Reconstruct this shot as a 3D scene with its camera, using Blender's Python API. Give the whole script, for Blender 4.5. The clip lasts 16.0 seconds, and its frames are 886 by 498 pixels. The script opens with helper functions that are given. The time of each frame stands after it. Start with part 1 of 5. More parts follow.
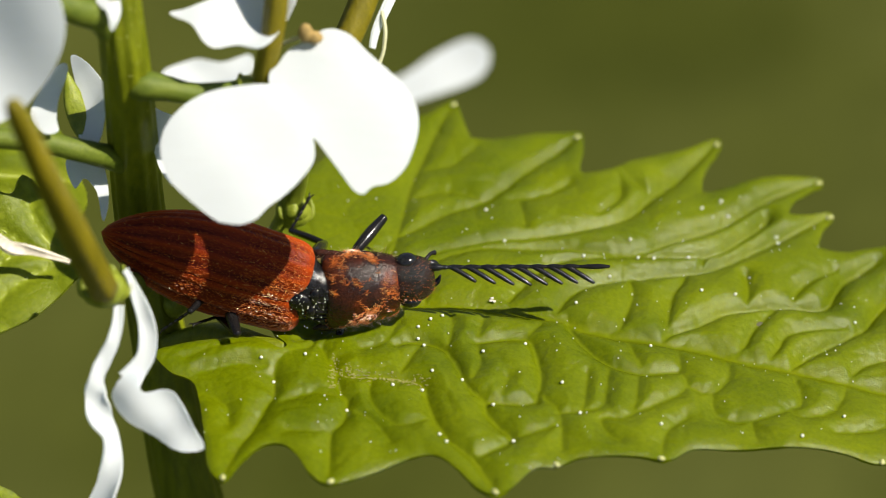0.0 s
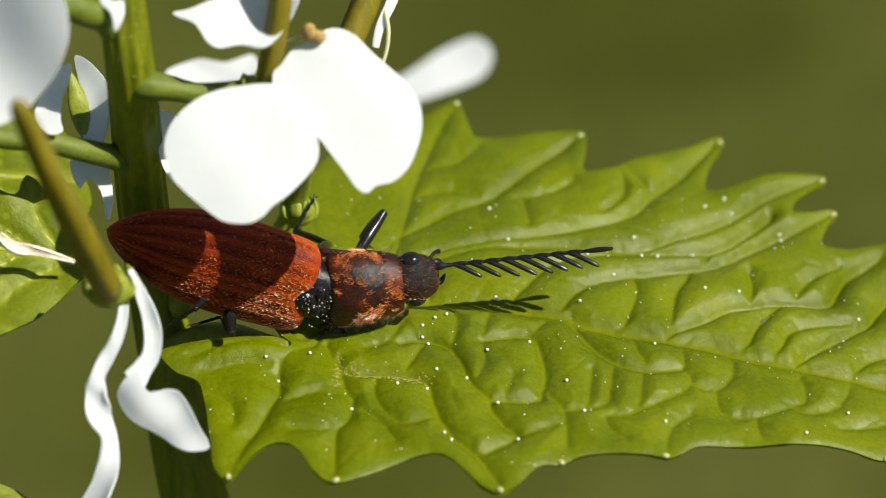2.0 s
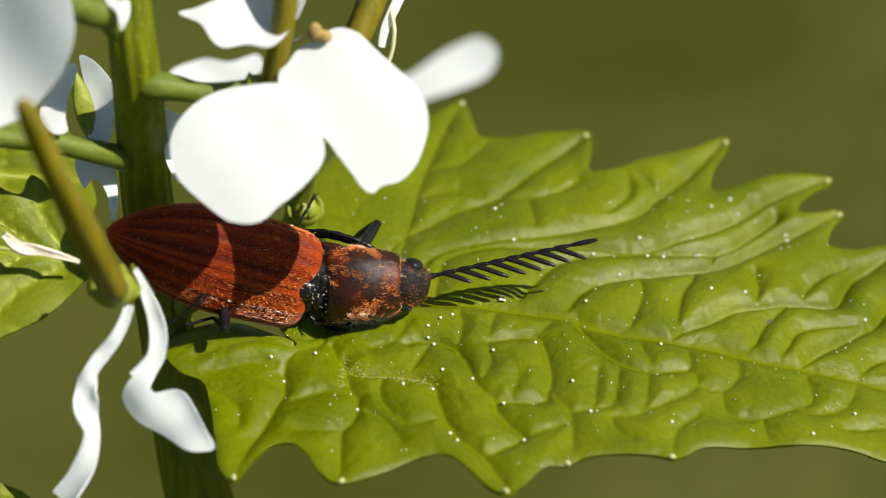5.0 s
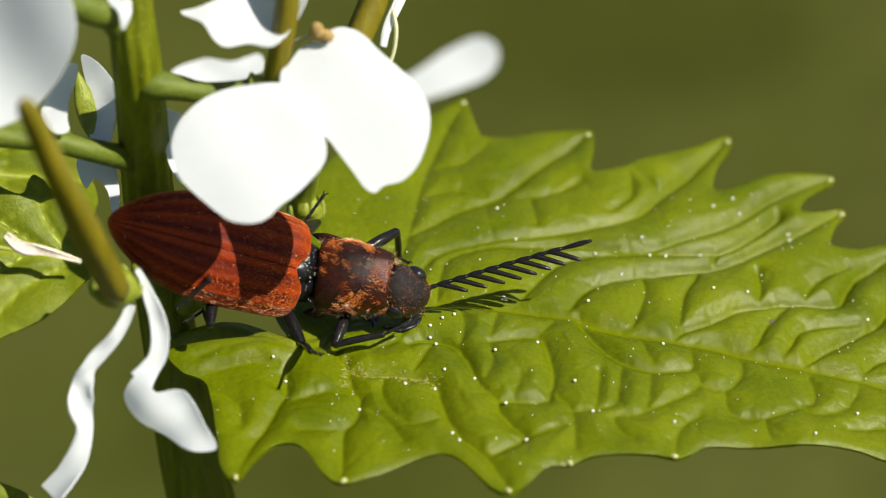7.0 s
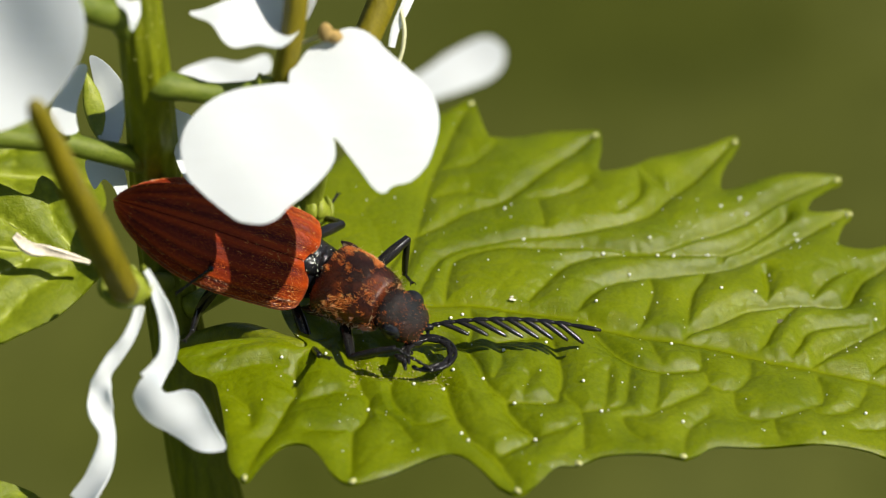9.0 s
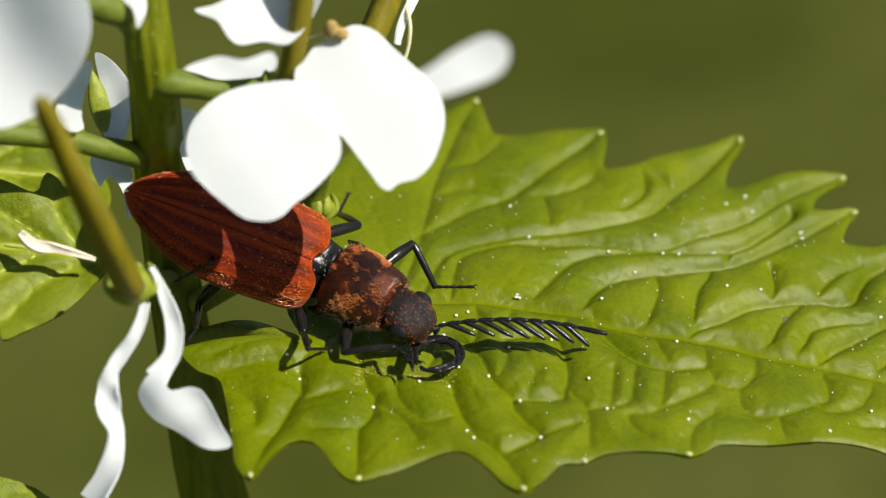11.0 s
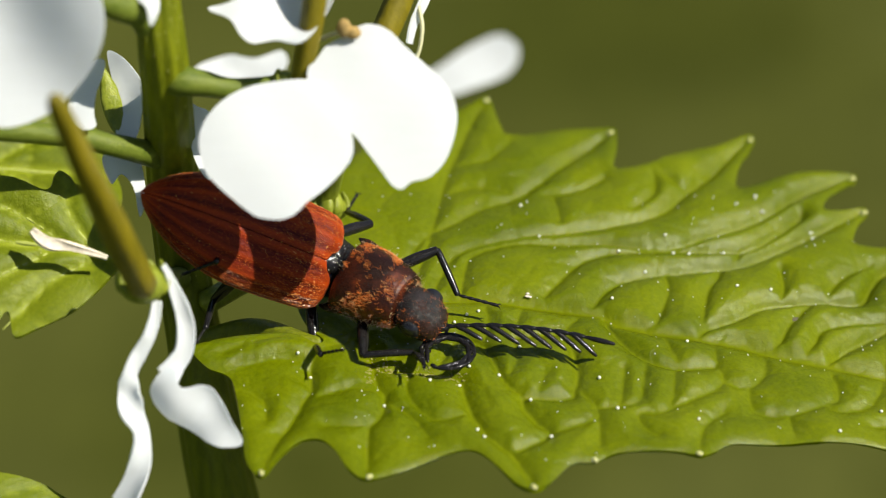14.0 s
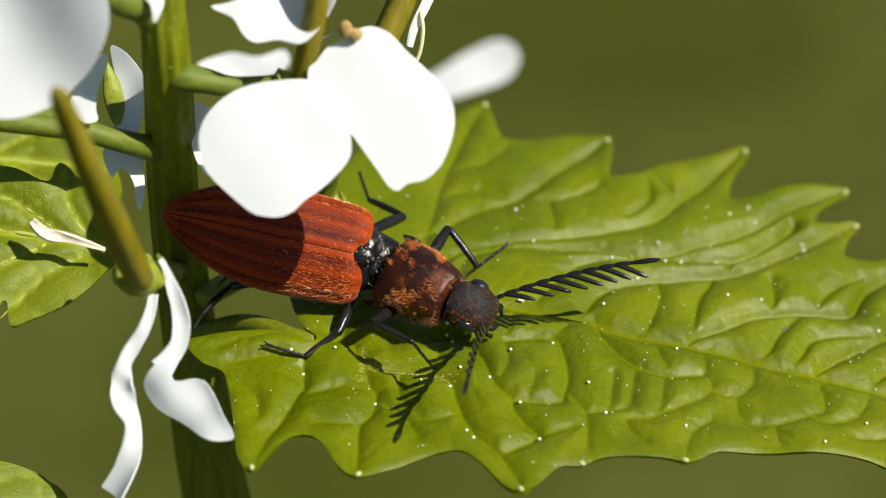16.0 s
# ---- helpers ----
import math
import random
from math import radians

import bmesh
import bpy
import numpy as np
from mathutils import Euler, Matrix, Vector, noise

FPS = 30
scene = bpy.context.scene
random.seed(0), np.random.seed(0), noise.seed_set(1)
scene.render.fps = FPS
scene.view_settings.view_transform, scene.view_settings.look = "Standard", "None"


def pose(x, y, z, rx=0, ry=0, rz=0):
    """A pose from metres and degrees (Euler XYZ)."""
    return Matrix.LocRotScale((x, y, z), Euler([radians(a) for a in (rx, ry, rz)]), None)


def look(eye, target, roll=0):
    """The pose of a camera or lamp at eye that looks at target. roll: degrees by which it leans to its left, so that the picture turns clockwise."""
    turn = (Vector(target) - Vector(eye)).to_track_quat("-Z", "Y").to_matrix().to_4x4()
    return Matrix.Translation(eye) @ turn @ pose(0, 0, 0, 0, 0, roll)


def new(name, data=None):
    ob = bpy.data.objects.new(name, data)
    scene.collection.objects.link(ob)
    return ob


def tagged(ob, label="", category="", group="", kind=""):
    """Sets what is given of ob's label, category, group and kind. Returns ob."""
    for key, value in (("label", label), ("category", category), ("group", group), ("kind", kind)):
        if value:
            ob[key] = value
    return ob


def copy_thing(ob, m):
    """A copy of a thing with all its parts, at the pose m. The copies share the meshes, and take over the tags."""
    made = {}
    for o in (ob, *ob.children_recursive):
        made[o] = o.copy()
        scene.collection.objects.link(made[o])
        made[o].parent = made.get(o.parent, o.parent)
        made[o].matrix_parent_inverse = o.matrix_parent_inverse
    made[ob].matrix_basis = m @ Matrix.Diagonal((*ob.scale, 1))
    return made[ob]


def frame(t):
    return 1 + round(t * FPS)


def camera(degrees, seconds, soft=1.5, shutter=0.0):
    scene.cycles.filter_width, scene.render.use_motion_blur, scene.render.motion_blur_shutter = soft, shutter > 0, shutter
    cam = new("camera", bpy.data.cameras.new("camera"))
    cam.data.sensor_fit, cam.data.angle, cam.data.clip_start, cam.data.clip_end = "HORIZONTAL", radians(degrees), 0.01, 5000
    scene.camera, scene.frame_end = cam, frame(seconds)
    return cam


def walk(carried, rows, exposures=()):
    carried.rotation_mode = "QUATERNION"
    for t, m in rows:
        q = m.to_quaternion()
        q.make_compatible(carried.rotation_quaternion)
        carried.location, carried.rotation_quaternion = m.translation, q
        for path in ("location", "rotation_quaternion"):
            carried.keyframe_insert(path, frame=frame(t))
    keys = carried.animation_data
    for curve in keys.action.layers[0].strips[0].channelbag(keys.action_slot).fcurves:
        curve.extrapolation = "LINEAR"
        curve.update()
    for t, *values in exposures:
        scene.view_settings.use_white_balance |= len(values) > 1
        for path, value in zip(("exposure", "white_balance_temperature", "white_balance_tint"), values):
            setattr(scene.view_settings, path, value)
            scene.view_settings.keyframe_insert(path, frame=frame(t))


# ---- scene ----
# All lengths below are written in millimetres and turned to metres by MM.
MM = 0.001
LEAN = Matrix.Rotation(radians(52), 4, "X")   # the slope that faces the camera


def at(u, v, d=0.0):
    """A place in mm, u across, v up the slope that faces the camera, d out of it."""
    return LEAN @ Vector((u, v, d))


# ---------------------------------------------------------------- camera
cam = camera(16.40, 16.0, soft=0.5)
cam.data.dof.use_dof = True
cam.data.dof.focus_distance = 101.3 * MM
cam.data.dof.aperture_fstop = 50.0


def eye(x, y, z, turn):
    return Matrix.Translation(at(x, y, 100 + z) * MM) @ LEAN @ pose(0, 0, 0, 0, 0, turn)


walk(cam, [
    (0.0, eye(-0.000, -0.000, -0.000, 0.00)),
    (0.5, eye(-0.007, -0.013, 0.114, -0.07)),
    (1.0, eye(-0.059, -0.019, 0.071, -0.09)),
    (1.5, eye(-0.099, -0.030, 0.100, -0.17)),
    (2.0, eye(-0.129, -0.044, 0.160, -0.23)),
    (2.5, eye(-0.147, -0.032, 0.116, -0.13)),
    (3.0, eye(-0.196, -0.015, 0.078, -0.25)),
    (3.5, eye(-0.243, -0.016, -0.041, -0.03)),
    (4.0, eye(-0.262, -0.038, 0.016, -0.07)),
    (6.5, eye(-0.383, -0.034, -0.232, -0.32)),
    (7.0, eye(-0.383, -0.046, -0.183, -0.22)),
    (7.5, eye(-0.394, -0.066, -0.172, -0.22)),
    (8.0, eye(-0.427, -0.072, -0.134, -0.15)),
    (8.5, eye(-0.569, -0.091, -0.101, -0.10)),
    (9.0, eye(-0.658, -0.035, -0.122, -0.30)),
    (11.5, eye(-0.902, -0.136, -0.146, -0.23)),
    (12.0, eye(-0.993, -0.129, -0.038, -0.27)),
    (12.5, eye(-1.076, -0.142, -0.022, -0.36)),
    (13.0, eye(-1.157, -0.151, -0.114, -0.06)),
    (13.5, eye(-1.188, -0.141, 0.141, -0.07)),
    (14.0, eye(-1.197, -0.149, -0.042, -0.05)),
    (14.5, eye(-1.274, -0.155, -0.067, -0.14)),
    (15.0, eye(-1.350, -0.104, -0.905, 0.09)),
    (15.5, eye(-1.248, -0.162, -0.040, -0.23)),
    (16.0, eye(-1.018, -0.086, 1.038, 1.53)),
])

# ---------------------------------------------------------------- light
SUN = Vector((0.85, -0.30, 1.10)).normalized()
world = bpy.data.worlds.new("sky")
scene.world = world
world.use_nodes = True
wn = world.node_tree.nodes
sky = wn.new("ShaderNodeTexSky")
sky.sky_type = "NISHITA"
sky.sun_disc = False
sky.sun_elevation = math.asin(SUN.z)
sky.sun_rotation = math.atan2(SUN.x, SUN.y)
world.node_tree.links.new(sky.outputs[0], wn["Background"].inputs[0])
wn["Background"].inputs[1].default_value = 0.04
sun = new("sun", bpy.data.lights.new("sun", "SUN"))
sun.data.energy = 4.3
sun.data.angle = radians(0.53)
sun.data.color = (1.0, 0.93, 0.80)
sun.matrix_basis = look(SUN, (0, 0, 0))
scene.view_settings.exposure = 0.75


# ---------------------------------------------------------------- materials
def node_mat(name):
    m = bpy.data.materials.new(name)
    m.use_nodes = True
    nt = m.node_tree
    bsdf = nt.nodes["Principled BSDF"]

    def add(kind, **kw):
        n = nt.nodes.new(kind)
        for k, v in kw.items():
            n.inputs[k].default_value = v
        return n
    tc = nt.nodes.new("ShaderNodeTexCoord")
    mp = nt.nodes.new("ShaderNodeMapping")
    mp.inputs["Scale"].default_value = (1000, 1000, 1000)
    nt.links.new(tc.outputs["Object"], mp.inputs[0])
    return m, nt, bsdf, add, mp.outputs[0]


def noise_tex(nt, add, co, scale, detail=3.0, rough=0.55):
    n = add("ShaderNodeTexNoise", Scale=scale, Detail=detail, Roughness=rough)
    nt.links.new(co, n.inputs["Vector"])
    return n.outputs["Fac"]


def ramp(nt, fac, stops):
    r = nt.nodes.new("ShaderNodeValToRGB")
    while len(r.color_ramp.elements) < len(stops):
        r.color_ramp.elements.new(0.5)
    for e, (p, c) in zip(r.color_ramp.elements, stops):
        e.position, e.color = p, (*c, 1)
    nt.links.new(fac, r.inputs[0])
    return r.outputs[0]


def mixed(nt, fac, a, b, mode="MIX"):
    n = nt.nodes.new("ShaderNodeMix")
    n.data_type, n.blend_type = "RGBA", mode
    for i, s in ((0, fac), (6, a), (7, b)):
        if isinstance(s, bpy.types.NodeSocket):
            nt.links.new(s, n.inputs[i])
        else:
            n.inputs[i].default_value = s if i == 0 else (*s, 1)
    return n.outputs[2]


def bump(nt, bsdf, height, dist, strength=1.0, before=None):
    b = nt.nodes.new("ShaderNodeBump")
    b.inputs["Strength"].default_value = strength
    b.inputs["Distance"].default_value = dist * MM
    nt.links.new(height, b.inputs["Height"])
    if before:
        nt.links.new(before, b.inputs["Normal"])
    nt.links.new(b.outputs[0], bsdf.inputs["Normal"])
    return b.outputs[0]


def thin(nt, bsdf, colour, share):
    """Lets some light through a leaf or a petal."""
    out = nt.nodes["Material Output"]
    tr = nt.nodes.new("ShaderNodeBsdfTranslucent")
    mx = nt.nodes.new("ShaderNodeMixShader")
    mx.inputs[0].default_value = share
    if isinstance(colour, bpy.types.NodeSocket):
        nt.links.new(colour, tr.inputs[0])
    else:
        tr.inputs[0].default_value = (*colour, 1)
    nt.links.new(bsdf.outputs[0], mx.inputs[1])
    nt.links.new(tr.outputs[0], mx.inputs[2])
    nt.links.new(mx.outputs[0], out.inputs[0])


def leaf_mat(name, dark, light, thru, rough=0.36, pale=1.15):
    m, nt, bsdf, add, co = node_mat(name)
    big = noise_tex(nt, add, co, 0.35, 4)
    fine = noise_tex(nt, add, co, 7.0, 4, 0.7)
    c1 = ramp(nt, big, [(0.3, dark), (0.7, light)])
    c2 = ramp(nt, fine, [(0.35, (0.82, 0.85, 0.8)), (0.7, (1.12, 1.10, 1.1))])
    col = mixed(nt, 1.0, c1, c2, "MULTIPLY")
    at_vein = nt.nodes.new("ShaderNodeAttribute")
    at_vein.attribute_name = "vein"
    col = mixed(nt, at_vein.outputs["Fac"], col, (light[0] * pale, light[1] * pale * 0.96, light[2] * pale * pale))
    nt.links.new(col, bsdf.inputs["Base Color"])
    bsdf.inputs["Roughness"].default_value = rough
    bsdf.inputs["Specular IOR Level"].default_value = 0.30
    vor = add("ShaderNodeTexVoronoi", Scale=9.0)
    vor.feature = "DISTANCE_TO_EDGE"
    nt.links.new(co, vor.inputs["Vector"])
    wob = add("ShaderNodeTexNoise", Scale=1.7, Detail=2.0)
    nt.links.new(co, wob.inputs["Vector"])
    warp = nt.nodes.new("ShaderNodeVectorMath")
    warp.operation = "MULTIPLY_ADD"
    warp.inputs[1].default_value = (0.7, 0.7, 0.7)
    nt.links.new(wob.outputs["Color"], warp.inputs[0])
    nt.links.new(co, warp.inputs[2])
    net = add("ShaderNodeTexVoronoi", Scale=1.15)
    net.feature = "DISTANCE_TO_EDGE"
    nt.links.new(warp.outputs[0], net.inputs["Vector"])
    soft = ramp(nt, net.outputs["Distance"], [(0.0, (0, 0, 0)), (0.05, (0.55, 0.55, 0.55)), (0.2, (1, 1, 1))])
    n0 = bump(nt, bsdf, soft, 0.02, 0.5)
    n1 = bump(nt, bsdf, vor.outputs["Distance"], 0.016, 0.8, n0)
    bump(nt, bsdf, noise_tex(nt, add, co, 17.0, 3, 0.65), 0.020, 1.0, n1)
    thin(nt, bsdf, mixed(nt, 1.0, col, thru, "MULTIPLY"), 0.3)
    return m


def petal_mat(name, base, thru, share):
    m, nt, bsdf, add, co = node_mat(name)
    st = add("ShaderNodeMapping", Scale=(0.35, 2.6, 1.0))
    nt.links.new(co, st.inputs[0])
    veins = noise_tex(nt, add, st.outputs[0], 1.4, 3)
    col = ramp(nt, veins, [(0.3, tuple(c * 0.97 for c in base)), (0.65, base)])
    nt.links.new(col, bsdf.inputs["Base Color"])
    bsdf.inputs["Roughness"].default_value = 0.6
    bsdf.inputs["Specular IOR Level"].default_value = 0.3
    n1 = bump(nt, bsdf, veins, 0.02, 0.2)
    bump(nt, bsdf, noise_tex(nt, add, co, 16.0, 2), 0.01, 0.4, n1)
    thin(nt, bsdf, thru, share)
    return m


def stem_mat(name, dark, light, rough=0.45, stretch=(2.2, 2.2, 0.25)):
    m, nt, bsdf, add, co = node_mat(name)
    st = add("ShaderNodeMapping", Scale=stretch)
    nt.links.new(co, st.inputs[0])
    streak = noise_tex(nt, add, st.outputs[0], 1.6, 4, 0.6)
    grain = noise_tex(nt, add, co, 14.0, 3, 0.7)
    col = mixed(nt, 1.0, ramp(nt, streak, [(0.32, dark), (0.68, light)]),
                ramp(nt, grain, [(0.3, (0.75, 0.78, 0.7)), (0.75, (1.15, 1.1, 1.2))]), "MULTIPLY")
    nt.links.new(col, bsdf.inputs["Base Color"])
    bsdf.inputs["Roughness"].default_value = rough
    n1 = bump(nt, bsdf, streak, 0.06, 0.6)
    bump(nt, bsdf, grain, 0.03, 0.8, n1)
    bsdf.inputs["Specular IOR Level"].default_value = 0.28
    return m


def shell_mat(name, stops, scale, rough, spec=0.5, patch=None, stretch=(1, 1, 1), pit=0.03):
    """Insect cuticle: colour in soft patches, fine pits, a satin gloss."""
    m, nt, bsdf, add, co = node_mat(name)
    st = add("ShaderNodeMapping", Scale=stretch)
    nt.links.new(co, st.inputs[0])
    col = ramp(nt, noise_tex(nt, add, st.outputs[0], scale, 4, 0.6), stops)
    fs = add("ShaderNodeMapping", Scale=tuple(1.0 if q == 1 else q * 0.8 for q in stretch))
    nt.links.new(co, fs.inputs[0])
    fine = noise_tex(nt, add, fs.outputs[0], 18.0, 3, 0.75)
    col = mixed(nt, 1.0, col, ramp(nt, fine, [(0.3, (0.45, 0.42, 0.42)), (0.7, (1.4, 1.35, 1.3))]), "MULTIPLY")
    if patch:
        at_ridge = nt.nodes.new("ShaderNodeAttribute")
        at_ridge.attribute_name = "ridge"
        col = mixed(nt, at_ridge.outputs["Fac"], col, patch)
    nt.links.new(col, bsdf.inputs["Base Color"])
    bsdf.inputs["Roughness"].default_value = rough
    bsdf.inputs["Specular IOR Level"].default_value = spec
    vor = add("ShaderNodeTexVoronoi", Scale=17.0)
    nt.links.new(co, vor.inputs["Vector"])
    n1 = bump(nt, bsdf, vor.outputs["Distance"], pit, 0.8)
    bump(nt, bsdf, noise_tex(nt, add, co, 42.0, 2, 0.7), pit * 0.6, 0.8, n1)
    return m


def plain_mat(name, colour, rough=0.5, spec=0.5, grain=0.12, scale=10.0):
    m, nt, bsdf, add, co = node_mat(name)
    f = noise_tex(nt, add, co, scale, 3)
    nt.links.new(ramp(nt, f, [(0.3, tuple(c * (1 - grain) for c in colour)), (0.7, tuple(c * (1 + grain) for c in colour))]),
                 bsdf.inputs["Base Color"])
    bsdf.inputs["Roughness"].default_value = rough
    bsdf.inputs["Specular IOR Level"].default_value = spec
    bump(nt, bsdf, f, 0.02, 0.5)
    return m


def ground_mat():
    m, nt, bsdf, add, co = node_mat("meadow_ground")
    a = noise_tex(nt, add, co, 0.006, 3)
    b = noise_tex(nt, add, co, 0.05, 4)
    col = mixed(nt, 1.0, ramp(nt, a, [(0.36, (0.037, 0.045, 0.0042)), (0.64, (0.072, 0.081, 0.017))]),
                ramp(nt, b, [(0.3, (0.85, 0.85, 0.8)), (0.7, (1.15, 1.12, 1.1))]), "MULTIPLY")
    nt.links.new(col, bsdf.inputs["Base Color"])
    bsdf.inputs["Roughness"].default_value = 0.9
    bsdf.inputs["Specular IOR Level"].default_value = 0.1
    bump(nt, bsdf, b, 8.0, 0.6)
    return m


M_LEAF = leaf_mat("leaf_green", (0.112, 0.152, 0.0008), (0.188, 0.230, 0.0012), (1.6, 1.55, 0.4), 0.24)
M_LEAF2 = leaf_mat("leaf_green_shade", (0.13, 0.175, 0.004), (0.20, 0.245, 0.008), (1.6, 1.5, 0.6), 0.36, 1.9)
M_GLAND = plain_mat("tooth_gland", (0.42, 0.43, 0.17), 0.5)
M_SCAR = plain_mat("dry_scar", (0.26, 0.25, 0.06), 0.8, 0.3, 0.3, 6)
M_PETAL = petal_mat("petal_white", (0.86, 0.89, 0.92), (0.82, 0.88, 0.90), 0.45)
M_STEM = stem_mat("stem_green", (0.105, 0.130, 0.003), (0.185, 0.215, 0.005))
M_PEDICEL = stem_mat("pedicel_green", (0.085, 0.125, 0.010), (0.15, 0.19, 0.022), 0.5, (0.6, 2, 2))
M_POD = stem_mat("pod_olive", (0.130, 0.112, 0.003), (0.205, 0.168, 0.005), 0.5)
M_CALYX = stem_mat("calyx_green", (0.15, 0.19, 0.012), (0.25, 0.29, 0.03), 0.35)
M_ANTHER = plain_mat("anther_ochre", (0.36, 0.25, 0.09), 0.8, 0.2, 0.3, 8)
M_FILAMENT = plain_mat("filament_pale", (0.55, 0.55, 0.34), 0.5)
M_VEIN = plain_mat("vein_pale", (0.12, 0.16, 0.004), 0.45, 0.3, 0.15, 4)
M_VEIN2 = plain_mat("vein_light", (0.30, 0.34, 0.07), 0.45, 0.3, 0.15, 4)
M_SPOT = plain_mat("dead_spot", (0.09, 0.08, 0.04), 0.7)
M_POLLEN = plain_mat("pollen_white", (0.74, 0.75, 0.60), 0.5)
M_SPECK = plain_mat("stem_speck", (0.50, 0.52, 0.14), 0.5)
M_DRY = plain_mat("dry_strip", (0.62, 0.56, 0.46), 0.8, 0.2, 0.25, 5)
M_ELYTRON = shell_mat("elytron_red", [(0.3, (0.056, 0.007, 0.006)), (0.7, (0.125, 0.014, 0.006))], 0.9, 0.40, 0.10,
                      (0.36, 0.045, 0.003), (0.3, 1.5, 1.5), 0.014)
M_PRONOTUM = shell_mat("pronotum_brown", [(0.42, (0.016, 0.006, 0.004)), (0.58, (0.045, 0.011, 0.004)), (0.74, (0.15, 0.028, 0.005))],
                       0.9, 0.24, 0.34, None, (1, 1, 1), 0.018)
M_HEAD = shell_mat("head_black", [(0.45, (0.008, 0.007, 0.007)), (0.8, (0.05, 0.018, 0.010))], 0.9, 0.17, 0.36, None, (1, 1, 1), 0.04)
M_BLACK = shell_mat("cuticle_black", [(0.3, (0.006, 0.006, 0.007)), (0.7, (0.014, 0.013, 0.013))], 1.5, 0.17, 0.40, None, (1, 1, 1), 0.004)
M_WAIST = shell_mat("waist_black", [(0.3, (0.004, 0.004, 0.005)), (0.7, (0.012, 0.011, 0.011))], 1.5, 0.15, 0.4, None, (1, 1, 1), 0.010)
M_EYE = plain_mat("eye_black", (0.008, 0.008, 0.009), 0.12, 0.6, 0.2, 20)
M_HAIR = plain_mat("hair_rust", (0.55, 0.14, 0.02), 0.25, 0.9)
M_GOLD = plain_mat("hair_gold", (0.85, 0.46, 0.14), 0.2, 1.0)
M_FUZZ = plain_mat("hair_pale", (0.55, 0.42, 0.22), 0.45, 0.5)
M_GROUND = ground_mat()


# ---------------------------------------------------------------- builders
def mesh_of(name, verts, faces, mat, smooth=True, attr=None):
    me = bpy.data.meshes.new(name)
    me.from_pydata([Vector(v) * MM for v in verts], [], faces)
    me.materials.append(mat)
    if smooth:
        me.polygons.foreach_set("use_smooth", [True] * len(me.polygons))
    for key, values in (attr or {}).items():
        me.attributes.new(key, "FLOAT", "POINT").data.foreach_set("value", values)
    me.update()
    return me


def part(name, me, parent=None, label="", m=None):
    ob = new(name, me)
    if parent:
        ob.parent = parent
    if m is not None:
        ob.matrix_basis = m
    return tagged(ob, label)


def empty(name, label, category, group="", m=None):
    ob = new(name)
    ob.empty_display_size = 0.001
    if m is not None:
        ob.matrix_basis = m
    return tagged(ob, label, category, group)


def spline(points, steps=6, closed=False):
    """A smooth line through the points."""
    p = np.array([list(q) for q in points], float)
    n, out = len(p), []
    for i in range(n if closed else n - 1):
        if closed:
            a, b, c, d = p[(i - 1) % n], p[i], p[(i + 1) % n], p[(i + 2) % n]
        else:
            a, b, c, d = p[max(i - 1, 0)], p[i], p[i + 1], p[min(i + 2, n - 1)]
        for k in range(steps):
            t = k / steps
            out.append(0.5 * (2 * b + (c - a) * t + (2 * a - 5 * b + 4 * c - d) * t * t + (3 * b - a - 3 * c + d) * t ** 3))
    if not closed:
        out.append(p[-1])
    return np.array(out)


def tube_data(points, radii, sides=12, steps=6, ribs=0, rib=0.0, flat=1.0, caps=True):
    """A rounded rod along a smooth line; radii go with the points. ribs: lengthwise ridges."""
    line = spline(points, steps)
    rad = spline([(r,) for r in radii], steps)[:, 0]
    verts, faces = [], []
    tang = np.gradient(line, axis=0)
    tang /= np.linalg.norm(tang, axis=1)[:, None] + 1e-12
    side = np.cross(tang[0], (0.0, 0.0, 1.0))
    if np.linalg.norm(side) < 0.2:
        side = np.cross(tang[0], (0.0, 1.0, 0.0))
    side /= np.linalg.norm(side)
    for i, (c, t) in enumerate(zip(line, tang)):
        side = side - t * np.dot(side, t)
        side /= np.linalg.norm(side)
        up = np.cross(side, t)
        for k in range(sides):
            a = 2 * math.pi * k / sides
            r = max(rad[i], 0.004) * (1 + rib * math.cos(ribs * a))
            verts.append(tuple(c + r * (math.cos(a) * side + flat * math.sin(a) * up)))
    n = len(line)
    for i in range(n - 1):
        for k in range(sides):
            k2 = (k + 1) % sides
            faces.append((i * sides + k, i * sides + k2, (i + 1) * sides + k2, (i + 1) * sides + k))
    if caps:
        for i, s in ((0, -1), (n - 1, 1)):
            c = line[i] + s * tang[i] * rad[i] * 0.45
            verts.append(tuple(c))
            j = len(verts) - 1
            for k in range(sides):
                a, b = i * sides + k, i * sides + (k + 1) % sides
                faces.append((j, b, a) if s < 0 else (j, a, b))
    return verts, faces


def tube(name, points, radii, mat, **kw):
    v, f = tube_data(points, radii, **kw)
    return mesh_of(name, v, f, mat)


def joined(name, pieces, mat):
    """One mesh out of several (verts, faces)."""
    verts, faces = [], []
    for v, f in pieces:
        o = len(verts)
        verts += [tuple(q) for q in v]
        faces += [tuple(i + o for i in q) for q in f]
    return mesh_of(name, verts, faces, mat)


